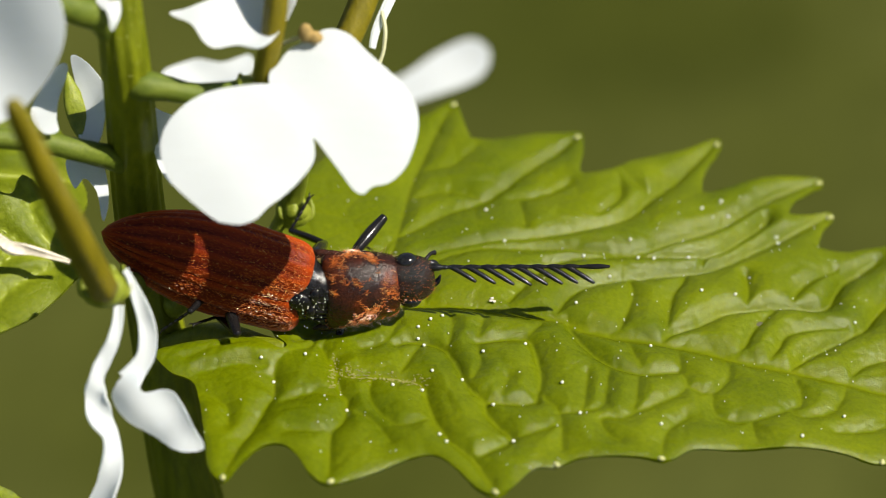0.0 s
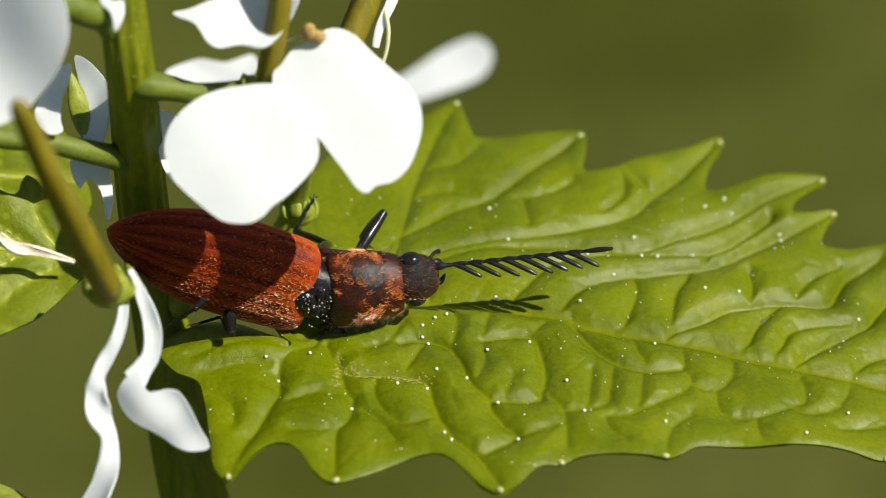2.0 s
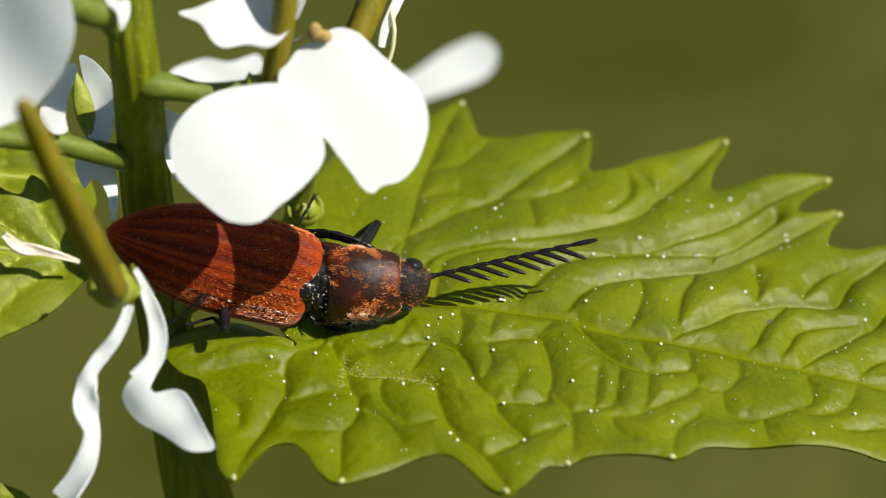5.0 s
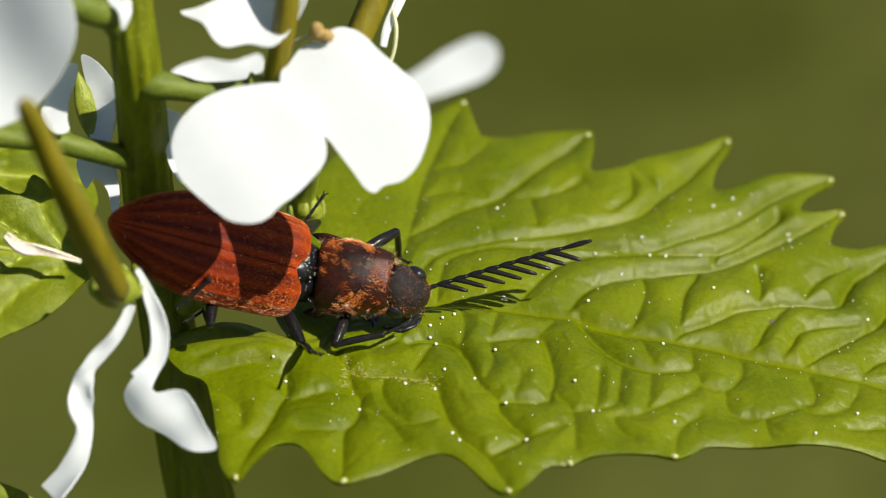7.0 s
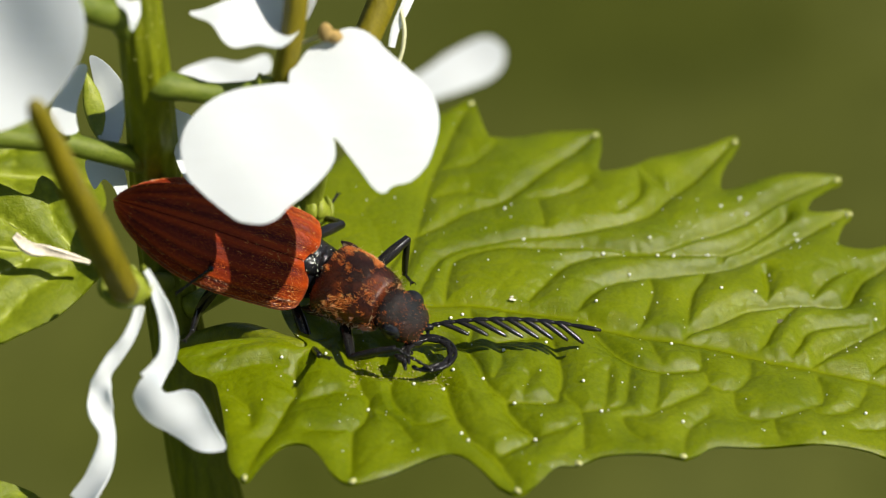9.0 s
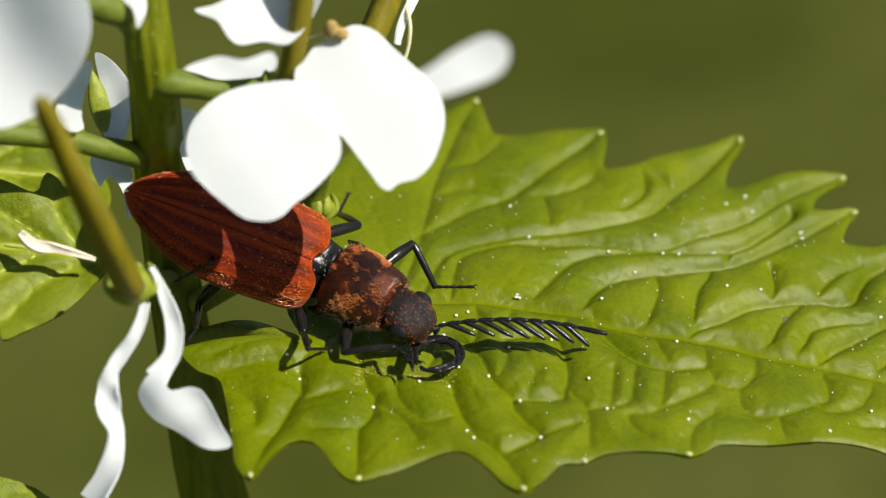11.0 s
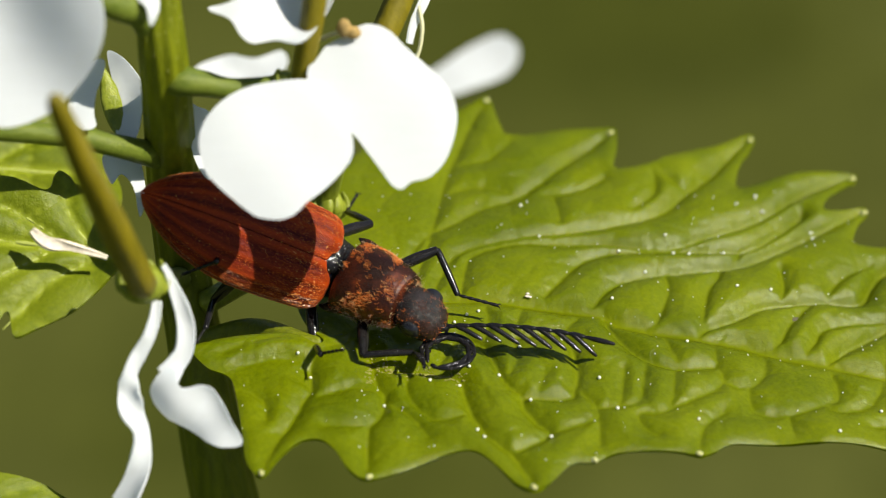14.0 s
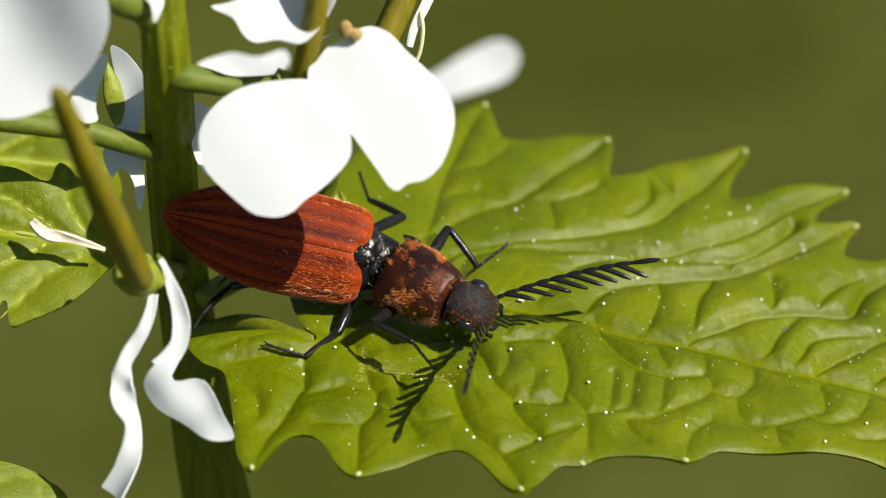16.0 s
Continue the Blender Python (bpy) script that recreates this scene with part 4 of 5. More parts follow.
def build_beetle():
    b = empty("beetle", "red click beetle with ribbed wing cases and black comb antennae", "beetle")
    for side in (1, -1):
        me = elytron_mesh(side)
        e = part("elytron", me, b, "dark red ribbed wing case with orange ribs")
        h = part("hairs", hairs("hairs", me, 2400, 0.07, (-1, 0, 0), M_HAIR, 3 + side, -0.2, (), 0.4, 2.0, 0.004), e, "short rusty hairs")
        tagged(h, kind="stuff")
        # golden hairs crowd towards the shoulder to imitate its sunlit sparkle
        gold = part("bright_hairs", hairs("bright_hairs", me, 750, 0.08, (-1, 0, 0), M_GOLD, 43 + side, -0.2, half=0.007,
                    keep=lambda c: 0.10 + 0.9 * math.exp(-(c.x / 1.9) ** 2)), e, "glinting golden hairs")
        tagged(gold, kind="stuff")
        # rusty hairs, bunched as gloss specks where the sun strikes the shoulder
        glint = part("front_hairs", hairs("front_hairs", me, 2200, 0.09, (-1, 0, 0), M_HAIR, 23 + side, -0.2,
                     [(-0.35, side * 0.35), (-0.5, side * 0.8), (-0.5, side * 1.25), (-1.1, side * 0.5), (-1.2, side * 1.1), (-1.9, side * 1.3), (-1.8, side * 0.7), (-0.9, side * 1.5)], 0.55, 2.0, 0.005), e, "dense rusty hairs, set for sunlit sparkle at the shoulder")
        tagged(glint, kind="stuff")
    part("abdomen", ring_loft("abdomen", rings_of([(-6.9, 0.15, 0.1, 0.1), (-6.0, 0.9, 0.2, 0.45), (-4, 1.5, 0.2, 0.75), (-2, 1.5, 0.2, 0.85), (-0.4, 1.35, 0.4, 0.8), (0.1, 1.0, 0.5, 0.6)]), M_BLACK), b,
         "glossy black underside")
    part("mesothorax", ring_loft("mesothorax", rings_of([(-0.7, 1.1, 0.6, 0.7), (-0.2, 1.12, 0.80, 0.7), (0.2, 1.0, 0.74, 0.68), (0.6, 0.9, 0.62, 0.64), (0.9, 0.8, 0.45, 0.6)]), M_WAIST), b, "black waist between wing cases and collar")
    me = joined("scutellum", [ball_data((-0.28, 0, 0.80), (0.46, 0.36, 0.2), 14, 9), ball_data((0.18, 0.3, 0.70), (0.2, 0.3, 0.14), 10, 7), ball_data((0.2, -0.32, 0.68), (0.2, 0.28, 0.15), 10, 7)], M_WAIST)
    rng = random.Random(15)
    lumps = []
    for i in range(110):
        x, y = rng.uniform(-0.15, 0.75), rng.uniform(-0.85, 0.85)
        r = rng.uniform(0.025, 0.075)
        lumps.append(ball_data((x, y, (0.80 - 0.26 * max(x, 0)) * math.sqrt(max(0.05, 1 - (y / 1.1) ** 2)) - r * 0.35), (r * 1.3, r, r * 0.8), 9, 6))
    tagged(part("waist_relief", joined("waist_relief", lumps, M_WAIST), b, "rugged glossy black relief of the waist"), kind="stuff")
    part("scutellum", me, b, "black shield under white glint grains")
    # white grains that stand in for the sparkling glints on the black waist
    dust = []
    rng = random.Random(5)
    for i in range(55):
        x, y = rng.uniform(-0.75, 0.6), rng.gauss(0, 0.5)
        r = rng.uniform(0.008, 0.022)
        dust.append(ball_data((x, y, 0.98 - 0.16 * y * y - 0.25 * (x + 0.2) ** 2), (r, r, r), 6, 4))
    tagged(part("dust", joined("dust", dust, M_POLLEN), b, "white grains standing in for glints on the waist"), kind="stuff")

    # collar
    def furry(c):
        """How thickly the collar is haired: in ragged patches, most along its sides and its rear edge."""
        p = noise.noise(Vector((c.x * 1.1 + 3, c.y * 1.3, c.z))) + 0.5 * noise.noise(Vector((c.x * 3.2, c.y * 3.2 + 9, c.z * 3)))
        return 1.6 * p - 0.16 + 0.22 * (abs(c.y) > 0.6) + 0.16 * (c.x < 0.4)
    pro = part("pronotum", ring_loft("pronotum", rings_of([(-0.05, 1.10, 0.62, 0.7), (0.10, 1.25, 0.80, 0.75), (0.5, 1.26, 0.98, 0.78), (1.05, 1.24, 1.04, 0.78), (1.6, 1.16, 0.98, 0.74),
                                                          (2.1, 1.04, 0.84, 0.66), (2.36, 0.92, 0.72, 0.58), (2.42, 0.75, 0.55, 0.5)], 8), M_PRONOTUM), b, "brown collar shield with golden-orange hair patches")
    tagged(part("hairs", hairs("hairs", pro.data, 15000, 0.11, (-0.8, 0, 0), M_HAIR, 8, -0.3, half=0.006, keep=furry), pro, "rusty orange hairs"), kind="stuff")
    tagged(part("bright_hairs", hairs("bright_hairs", pro.data, 2600, 0.14, (-0.8, 0, 0), M_GOLD, 18, -0.3, half=0.006, keep=furry), pro, "glinting golden hairs"), kind="stuff")
    tagged(part("fringe", hairs("fringe", pro.data, 420, 0.24, (0.3, 0, 0.3), M_FUZZ, 9, -0.6, (), 0.4, 0.35), pro, "pale upright fringe hairs"), kind="stuff")
    for side in (1, -1):
        part("hind_angle", tube("hind_angle", [(0.5, side * 1.12, 0.05), (0.0, side * 1.22, -0.04), (-0.3, side * 1.27, -0.12), (-0.48, side * 1.30, -0.15)], [0.18, 0.17, 0.10, 0.03], M_PRONOTUM, sides=12, flat=0.7), pro)

    # head
    head = part("head", ring_loft("head", rings_of([(-0.25, 0.55, 0.45, 0.45), (0.05, 0.74, 0.62, 0.54), (0.5, 0.82, 0.70, 0.58), (0.95, 0.74, 0.62, 0.54), (1.28, 0.54, 0.40, 0.48), (1.42, 0.3, 0.1, 0.35)], 7), M_HEAD), b,
                "dark head with sparse rusty hairs")
    tagged(part("hairs", hairs("hairs", head.data, 240, 0.09, (0.5, 0, 0), M_HAIR, 12, 0.0, half=0.004), head, "sparse rusty hairs"), kind="stuff")
    for side in (1, -1):
        part("eye", joined("eye", [ball_data((0.55, side * 0.68, 0.14), (0.37, 0.27, 0.36), 18, 12)], M_EYE), head, "glossy black eye")
        part("mandible", tube("mandible", [(1.15, side * 0.34, -0.2), (1.45, side * 0.34, -0.3), (1.62, side * 0.12, -0.36)], [0.14, 0.11, 0.03], M_BLACK, sides=10), head)
        part("palp", tube("palp", [(1.15, side * 0.42, -0.4), (1.35, side * 0.55, -0.62), (1.5, side * 0.52, -0.8)], [0.07, 0.06, 0.09], M_BLACK, sides=8), head)

    # comb antennae: eleven pieces each
    ants = []
    for side in (1, -1):
        ant = part("antenna", tube("antenna", [(-0.05, 0, 0), (0.18, 0, 0), (0.40, 0, 0)], [0.09, 0.13, 0.09], M_BLACK, sides=10), b, "black comb-shaped antenna")
        segs = []
        for k in range(10):
            if k == 0:
                v = [tube_data([(0, 0, 0), (0.11, 0, 0), (0.22, 0, 0)], [0.06, 0.08, 0.06], sides=8, steps=3)]
            elif k == 9:
                v = [tube_data([(0, 0, 0), (0.3, 0, 0), (0.65, 0, 0), (1.0, 0, 0)], [0.05, 0.08, 0.09, 0.05], sides=8, steps=4)]
            else:
                reach = 0.50 + 0.34 * math.sin(math.pi * min(k, 6.5) / 8.5)
                v = [tube_data([(0, 0, 0), (0.24, 0.01, 0), (0.55, 0.0, 0)], [0.055, 0.085, 0.06], sides=8, steps=3),
                     tube_data([(0.14, 0, 0), (0.42, -0.15, 0), (0.38 + reach * 0.60, -0.12 - reach * 0.38, 0), (0.38 + reach * 0.90, -0.14 - reach * 0.54, 0)], [0.085, 0.085, 0.078, 0.045], sides=8, steps=4)]
            segs.append(part("antenna_segment", joined("antenna_segment", v, M_BLACK), ant))
        ants.append((ant, segs))

    # legs: thigh, shin, foot
    thigh = tube("leg", [(0, 0, 0), (0.35, 0, 0.02), (1.05, 0, 0.03), (1.6, 0, 0), (1.8, 0, 0)], [0.12, 0.18, 0.20, 0.16, 0.14], M_BLACK, sides=12)
    shin = tube("shin", [(0, 0, 0), (0.2, 0, 0.03), (0.95, 0, 0.04), (1.65, 0, 0)], [0.10, 0.115, 0.12, 0.10], M_BLACK, sides=10)
    beads = []
    for k in range(5):
        x = 0.03 + 0.24 * k
        ln = 0.34 if k == 4 else 0.25
        beads.append(tube_data([(x, 0, 0), (x + ln * 0.6, 0, 0), (x + ln, 0, 0)], [0.035, 0.06, 0.05], sides=8, steps=3))
    for s in (1, -1):
        beads.append(tube_data([(1.30, 0, 0), (1.40, s * 0.07, 0.02), (1.46, s * 0.09, -0.06)], [0.03, 0.022, 0.006], sides=6, steps=3))
    foot = joined("foot", beads, M_BLACK)
    legs = {}
    for key in ("LF", "LM", "LH", "RF", "RM", "RH"):
        leg = part("leg", thigh, b, "slender black leg")
        legs[key] = (leg, part("shin", shin, leg), part("foot", foot, leg))
    return b, pro, head, ants, legs


beetle, pronotum, head_part, antennae, legs = build_beetle()


# ---------------------------------------------------------------- pollen grains on the leaf
def build_pollen():
    rng = random.Random(11)
    me = joined("pollen_grain", [ball_data((0, 0, 0), (1, 1, 0.9), 10, 8)], M_POLLEN)
    big = [(8.45, 4.35), (9.90, 2.29), (8.73, 2.16), (9.07, 6.92), (9.78, 7.44), (10.01, 6.92), (6.45, 4.78), (4.82, 4.01), (7.22, 3.92), (2.11, 4.50), (4.45, 1.09), (6.85, -0.87), (2.71, -1.02), (-0.82, -0.30), (-0.82, -0.68), (-0.63, -1.09), (-0.02, 0.26), (-0.41, 0.03), (1.31, -1.48), (-0.35, -2.58), (0.62, -2.83), (1.61, -4.10), (-3.09, -4.21), (2.23, -5.75), (0.11, -5.95), (-0.11, -5.60), (4.39, -4.41), (6.98, -4.80), (13.03, -3.47), (-5.50, -2.86), (-5.92, -2.10), (-0.67, -3.34), (6.67, 3.86), (1.49, 6.05), (3.86, -2.99), (5.67, 2.91), (11.65, 5.63), (11.63, 6.04), (-1.62, -3.31), (11.50, -4.96), (-4.49, -1.90), (13.97, 1.79)]
    z = blade_height(np.array(big))[0]
    first = None
    for (x, y), h in zip(big, z):
        r = 0.058
        m = pose(x * MM, y * MM, (h + r * 0.7) * MM)
        if first is None:
            first = tagged(part("pollen_grain", me), "tiny round white pollen grain on the leaf", "pollen grain", "pollen grains on the leaf")
            first.matrix_basis = m @ Matrix.Diagonal((0.058, 0.058, 0.058, 1))
        else:
            copy_thing(first, m)
    # finer dust, too small to count
    spots = []
    tiny = []
    for i in range(260):
        tiny.append((rng.uniform(-8, 14), rng.uniform(-7.5, 8)))
    tiny = [p for p in tiny if inside(RIM_LINE, np.array([p]))[0]]
    tz = blade_height(np.array(tiny))[0]
    for (x, y), h in zip(tiny, tz):
        r = rng.uniform(0.012, 0.03)
        spots.append(ball_data((x, y, h + r * 0.6), (r, r, r), 6, 4))
    tagged(part("pollen_dust", joined("pollen_dust", spots, M_POLLEN)), "fine pale dust scattered over the leaf", "dust", kind="stuff")


build_pollen()


def build_flake():
    x, y = (1.66, 1.22)
    z = float(blade_height(np.array([(x, y), (x + 0.1, y)]))[0][0])
    rng = random.Random(6)
    lumps = [ball_data((rng.gauss(0, 0.1), rng.gauss(0, 0.05), 0.03 + rng.uniform(0, 0.04)), (rng.uniform(0.05, 0.1), rng.uniform(0.03, 0.07), 0.02), 7, 5) for i in range(7)]
    tagged(part("plant_flake", joined("plant_flake", lumps, M_DRY), None, "", pose(x * MM, y * MM, z * MM)), "small pale papery flake lying on the leaf", "flake")


build_flake()


def set_mm(x, y, z, rx, ry, rz):
    return pose(x * MM, y * MM, z * MM, rx, ry, rz)


def bent(rows, k):
    """Rows of the k-th antenna piece when the whole antenna bends by so many degrees."""
    out = []
    for t, bend in rows:
        m = pose(0.38 * MM, 0, 0)
        for i in range(k):
            m = m @ pose((0.20 if i == 0 else 0.54) * MM, 0, 0, 0, 0, -bend / 9.0)
        out.append((t, pose(0, 0, 0, 0, 0, bend * 0.55) @ m))
    return out


def motions():
    walk(beetle, [
        (0, slope(-4.37, -1.37, -0.76, 32.0, 2.9, -16.0)), (1, slope(-4.34, -1.36, -0.76, 32.0, 1.5, -16.1)), (1.5, slope(-4.33, -1.35, -0.78, 32.0, 5.0, -16.3)),
        (2, slope(-4.36, -1.36, -0.77, 32.0, 6.1, -16.5)), (2.5, slope(-4.38, -1.33, -0.80, 32.0, 8.8, -16.6)), (3, slope(-4.41, -1.29, -0.85, 32.0, 10.9, -16.8)),
        (3.5, slope(-4.43, -1.29, -0.86, 32.0, 11.6, -16.6)), (4, slope(-4.43, -1.31, -0.83, 31.0, 11.0, -16.8)), (6.5, slope(-5.09, -0.79, -1.27, -4.0, 29.5, -15.9)),
        (7, slope(-5.11, -0.77, -1.29, -5.0, 28.9, -15.9)), (7.5, slope(-5.06, -0.76, -1.31, -6.0, 27.3, -16.6)), (8, slope(-5.03, -0.74, -1.36, -8.0, 25.1, -17.6)),
        (8.5, slope(-5.06, -0.72, -1.40, -10.0, 22.8, -18.6)), (9, slope(-5.06, -0.63, -1.54, -10.0, 21.2, -19.8)), (11.5, slope(-4.94, -0.72, -1.50, -10.0, 21.3, -22.7)),
        (12.5, slope(-4.89, -0.73, -1.53, -10.0, 22.8, -22.3)), (13, slope(-4.88, -0.75, -1.49, -10.0, 23.5, -22.0)), (14, slope(-4.92, -0.73, -1.49, -10.0, 24.2, -22.0)),
        (14.5, slope(-4.99, -0.72, -1.49, -10.0, 24.8, -22.2)), (15, slope(-4.93, -0.67, -1.59, -10.0, 26.1, -21.9)), (15.5, slope(-4.34, -0.63, -1.65, -10.0, 20.7, -21.1)),
        (16, slope(-3.52, -0.51, -1.71, -6.0, 5.4, -11.4)),
    ])
    walk(pronotum, [
        (0, set_mm(0.47, 0.11, -0.10, -17.6, 13.5, 17.0)), (1, set_mm(0.47, 0.10, -0.10, -17.2, 13.8, 16.4)), (1.5, set_mm(0.47, 0.11, -0.07, -18.0, 10.5, 18.1)),
        (2, set_mm(0.47, 0.13, -0.06, -18.3, 10.2, 18.8)), (2.5, set_mm(0.47, 0.14, -0.06, -19.1, 8.8, 20.4)), (3, set_mm(0.47, 0.16, -0.05, -19.7, 7.1, 21.6)),
        (3.5, set_mm(0.47, 0.15, -0.03, -19.9, 6.3, 21.6)), (4, set_mm(0.47, 0.15, -0.03, -20.8, 5.9, 21.6)), (6.5, set_mm(0.50, 0.08, 0.41, -3.5, -38.1, 10.1)),
        (7, set_mm(0.57, 0.05, 0.46, -2.4, -39.2, 7.7)), (7.5, set_mm(0.58, 0.01, 0.49, -1.3, -41.1, 3.9)), (8, set_mm(0.57, -0.07, 0.55, 2.2, -45.2, -5.5)),
        (8.5, set_mm(0.57, -0.16, 0.58, 6.5, -47.3, -14.9)), (9, set_mm(0.58, -0.19, 0.60, 6.3, -48.7, -19.4)), (11.5, set_mm(0.55, -0.15, 0.59, 4.8, -49.2, -15.1)),
        (12.5, set_mm(0.51, -0.16, 0.61, 6.4, -51.1, -18.1)), (13, set_mm(0.49, -0.15, 0.61, 6.4, -51.4, -17.8)), (14, set_mm(0.47, -0.13, 0.60, 6.2, -51.7, -17.2)),
        (14.5, set_mm(0.46, -0.13, 0.60, 6.2, -52.2, -17.0)), (15, set_mm(0.53, -0.19, 0.63, 5.8, -52.5, -15.7)), (15.5, set_mm(0.67, -0.27, 0.60, 4.7, -47.7, -15.5)),
        (16, set_mm(0.88, -0.25, 0.43, -1.6, -32.8, -18.0)),
    ])
    walk(head_part, [
        (0, set_mm(2.50, 0.83, -0.67, -11.0, 9.5, 20.4)), (1, set_mm(2.50, 0.80, -0.68, -10.5, 10.6, 19.8)), (1.5, set_mm(2.51, 0.88, -0.54, -11.5, 7.4, 21.8)),
        (2, set_mm(2.50, 0.92, -0.53, -11.9, 7.6, 22.7)), (2.5, set_mm(2.49, 0.98, -0.47, -14.0, 17.1, 18.6)), (3, set_mm(2.48, 1.04, -0.38, -16.7, 22.8, 11.7)),
        (3.5, set_mm(2.48, 1.05, -0.34, -20.5, 27.0, 6.2)), (4, set_mm(2.48, 1.05, -0.32, -21.9, 28.6, 4.3)), (6.5, set_mm(2.35, 0.42, 1.87, 7.7, 0.2, -18.1)),
        (7, set_mm(2.38, 0.30, 1.94, 6.3, -3.1, -18.8)), (7.5, set_mm(2.34, 0.13, 2.02, 2.4, -6.0, -18.9)), (8, set_mm(2.25, -0.26, 2.20, -3.4, -22.4, -18.2)),
        (8.5, set_mm(2.18, -0.60, 2.30, -5.2, -18.2, -21.0)), (9, set_mm(2.13, -0.74, 2.36, -8.9, -17.4, -20.3)), (11.5, set_mm(2.17, -0.63, 2.37, -9.5, -18.1, -18.0)),
        (12.5, set_mm(2.05, -0.70, 2.44, -7.3, -17.5, -24.1)), (13, set_mm(2.01, -0.67, 2.45, -7.5, -19.0, -22.5)), (14, set_mm(1.96, -0.61, 2.45, -8.1, -20.2, -20.2)),
        (14.5, set_mm(1.93, -0.58, 2.46, -8.1, -20.4, -20.0)), (15, set_mm(2.00, -0.67, 2.49, -6.6, -23.7, -15.1)), (15.5, set_mm(2.28, -0.83, 2.31, -5.3, -20.8, -1.1)),
        (16, set_mm(3.01, -0.86, 1.69, -5.3, -4.7, -8.4)),
    ])
    walk(antennae[0][0], [
        (0, set_mm(3.56, 1.64, -0.81, -31.6, 6.3, 15.3)), (1, set_mm(3.57, 1.60, -0.85, -31.5, 6.3, 12.9)), (1.5, set_mm(3.56, 1.71, -0.63, -32.2, 3.9, 15.4)),
        (2, set_mm(3.53, 1.76, -0.62, -31.9, 6.6, 22.0)), (2.5, set_mm(3.53, 1.76, -0.77, -31.0, 12.4, 35.9)), (3, set_mm(3.57, 1.69, -0.83, -32.5, 9.1, 33.8)),
        (3.5, set_mm(3.59, 1.59, -0.89, -33.3, 6.4, 30.8)), (4, set_mm(3.58, 1.55, -0.91, -32.4, 4.9, 28.2)), (6.5, set_mm(3.46, 0.39, 1.93, -13.6, -26.7, 35.3)),
        (7, set_mm(3.42, 0.28, 2.04, -11.7, -27.2, 33.5)), (7.5, set_mm(3.46, 0.03, 2.18, -9.8, -26.2, 32.9)), (8, set_mm(3.28, -0.36, 2.66, -3.0, -26.0, 23.3)),
        (8.5, set_mm(3.28, -0.85, 2.66, 4.3, -24.5, 12.1)), (9, set_mm(3.30, -1.06, 2.69, 3.4, -23.2, 15.5)), (11.5, set_mm(3.31, -0.92, 2.70, 2.6, -24.9, 17.6)),
        (12.5, set_mm(3.19, -1.16, 2.76, 2.9, -29.9, 15.6)), (13, set_mm(3.13, -1.10, 2.78, 2.4, -28.5, 16.2)), (14, set_mm(3.02, -1.03, 2.77, 3.5, -30.4, 13.3)),
        (14.5, set_mm(2.97, -1.02, 2.77, 3.7, -31.7, 12.3)), (15, set_mm(3.08, -0.82, 2.94, 4.5, -34.6, 10.1)), (15.5, set_mm(3.39, -0.55, 2.78, -8.4, -21.4, 46.9)),
        (16, set_mm(3.99, -0.66, 1.84, 3.0, -7.6, 26.0)),
    ])
    bends = [(0, 0), (1, 5), (1.5, 3), (2, 0), (2.5, -8), (3, -5), (3.5, 0), (4, 0), (6.5, 2), (7, 2), (7.5, 6), (8, 12), (8.5, 16), (9, 20), (11.5, 25), (12.5, 28), (13, 24), (14, 18), (14.5, 16), (15, 14), (15.5, 28), (16, 14)]
    for k, seg in enumerate(antennae[0][1]):
        walk(seg, bent(bends, k))
    walk(antennae[1][0], [
        (0, set_mm(3.80, 0.88, -0.68, 84.3, 3.6, -151.8)), (1, set_mm(3.80, 0.83, -0.72, 83.9, 3.1, -152.5)), (1.5, set_mm(3.81, 0.96, -0.49, 85.4, 6.1, -150.5)),
        (2, set_mm(3.80, 1.02, -0.48, 85.7, 6.2, -149.6)), (2.5, set_mm(3.78, 1.01, -0.61, 85.8, 3.7, -149.5)), (3, set_mm(3.75, 0.91, -0.64, 86.1, 3.0, -150.6)),
        (3.5, set_mm(3.72, 0.82, -0.66, 86.2, 2.5, -151.8)), (4, set_mm(3.71, 0.78, -0.66, 85.0, 2.0, -152.1)), (4.83, set_mm(3.55, 0.19, -1.20, -55.0, 174.6, -4.6)),
        (5.67, set_mm(3.30, -0.40, -0.30, -20.2, 152.0, -29.2)), (6.5, set_mm(2.69, -0.91, 0.59, 15.5, 120.0, -38.2)), (7, set_mm(2.69, -1.02, 0.73, 14.7, 121.1, -38.9)),
        (7.5, set_mm(2.72, -1.25, 0.97, 15.5, 122.7, -37.4)), (8, set_mm(2.70, -1.78, 2.28, 15.4, 125.3, -36.3)), (8.5, set_mm(2.96, -2.22, 2.97, 15.4, 127.9, -35.1)),
        (9, set_mm(2.93, -2.35, 3.04, 17.2, 128.8, -32.3)), (11.5, set_mm(3.03, -2.19, 3.10, 18.2, 127.8, -28.8)), (12.5, set_mm(2.82, -2.36, 3.14, 16.8, 126.7, -30.6)),
        (13, set_mm(2.80, -2.31, 3.16, 16.1, 126.2, -31.5)), (14, set_mm(2.76, -2.21, 3.19, 15.5, 125.6, -32.2)), (14.5, set_mm(2.72, -2.18, 3.20, 15.0, 125.0, -32.5)),
        (14.67, set_mm(2.81, -2.06, 3.22, 55.9, 153.3, 24.4)), (14.83, set_mm(2.90, -1.94, 3.24, -119.9, -14.0, -126.4)), (15, set_mm(2.99, -1.82, 3.26, 57.5, -117.4, 70.9)),
        (15.5, set_mm(3.36, -1.27, 2.90, 154.4, -49.5, -21.8)), (15.75, set_mm(3.75, -1.36, 2.42, -148.0, -69.9, -48.8)), (16, set_mm(4.14, -1.45, 1.95, -60.3, -61.8, -107.0)),
    ])
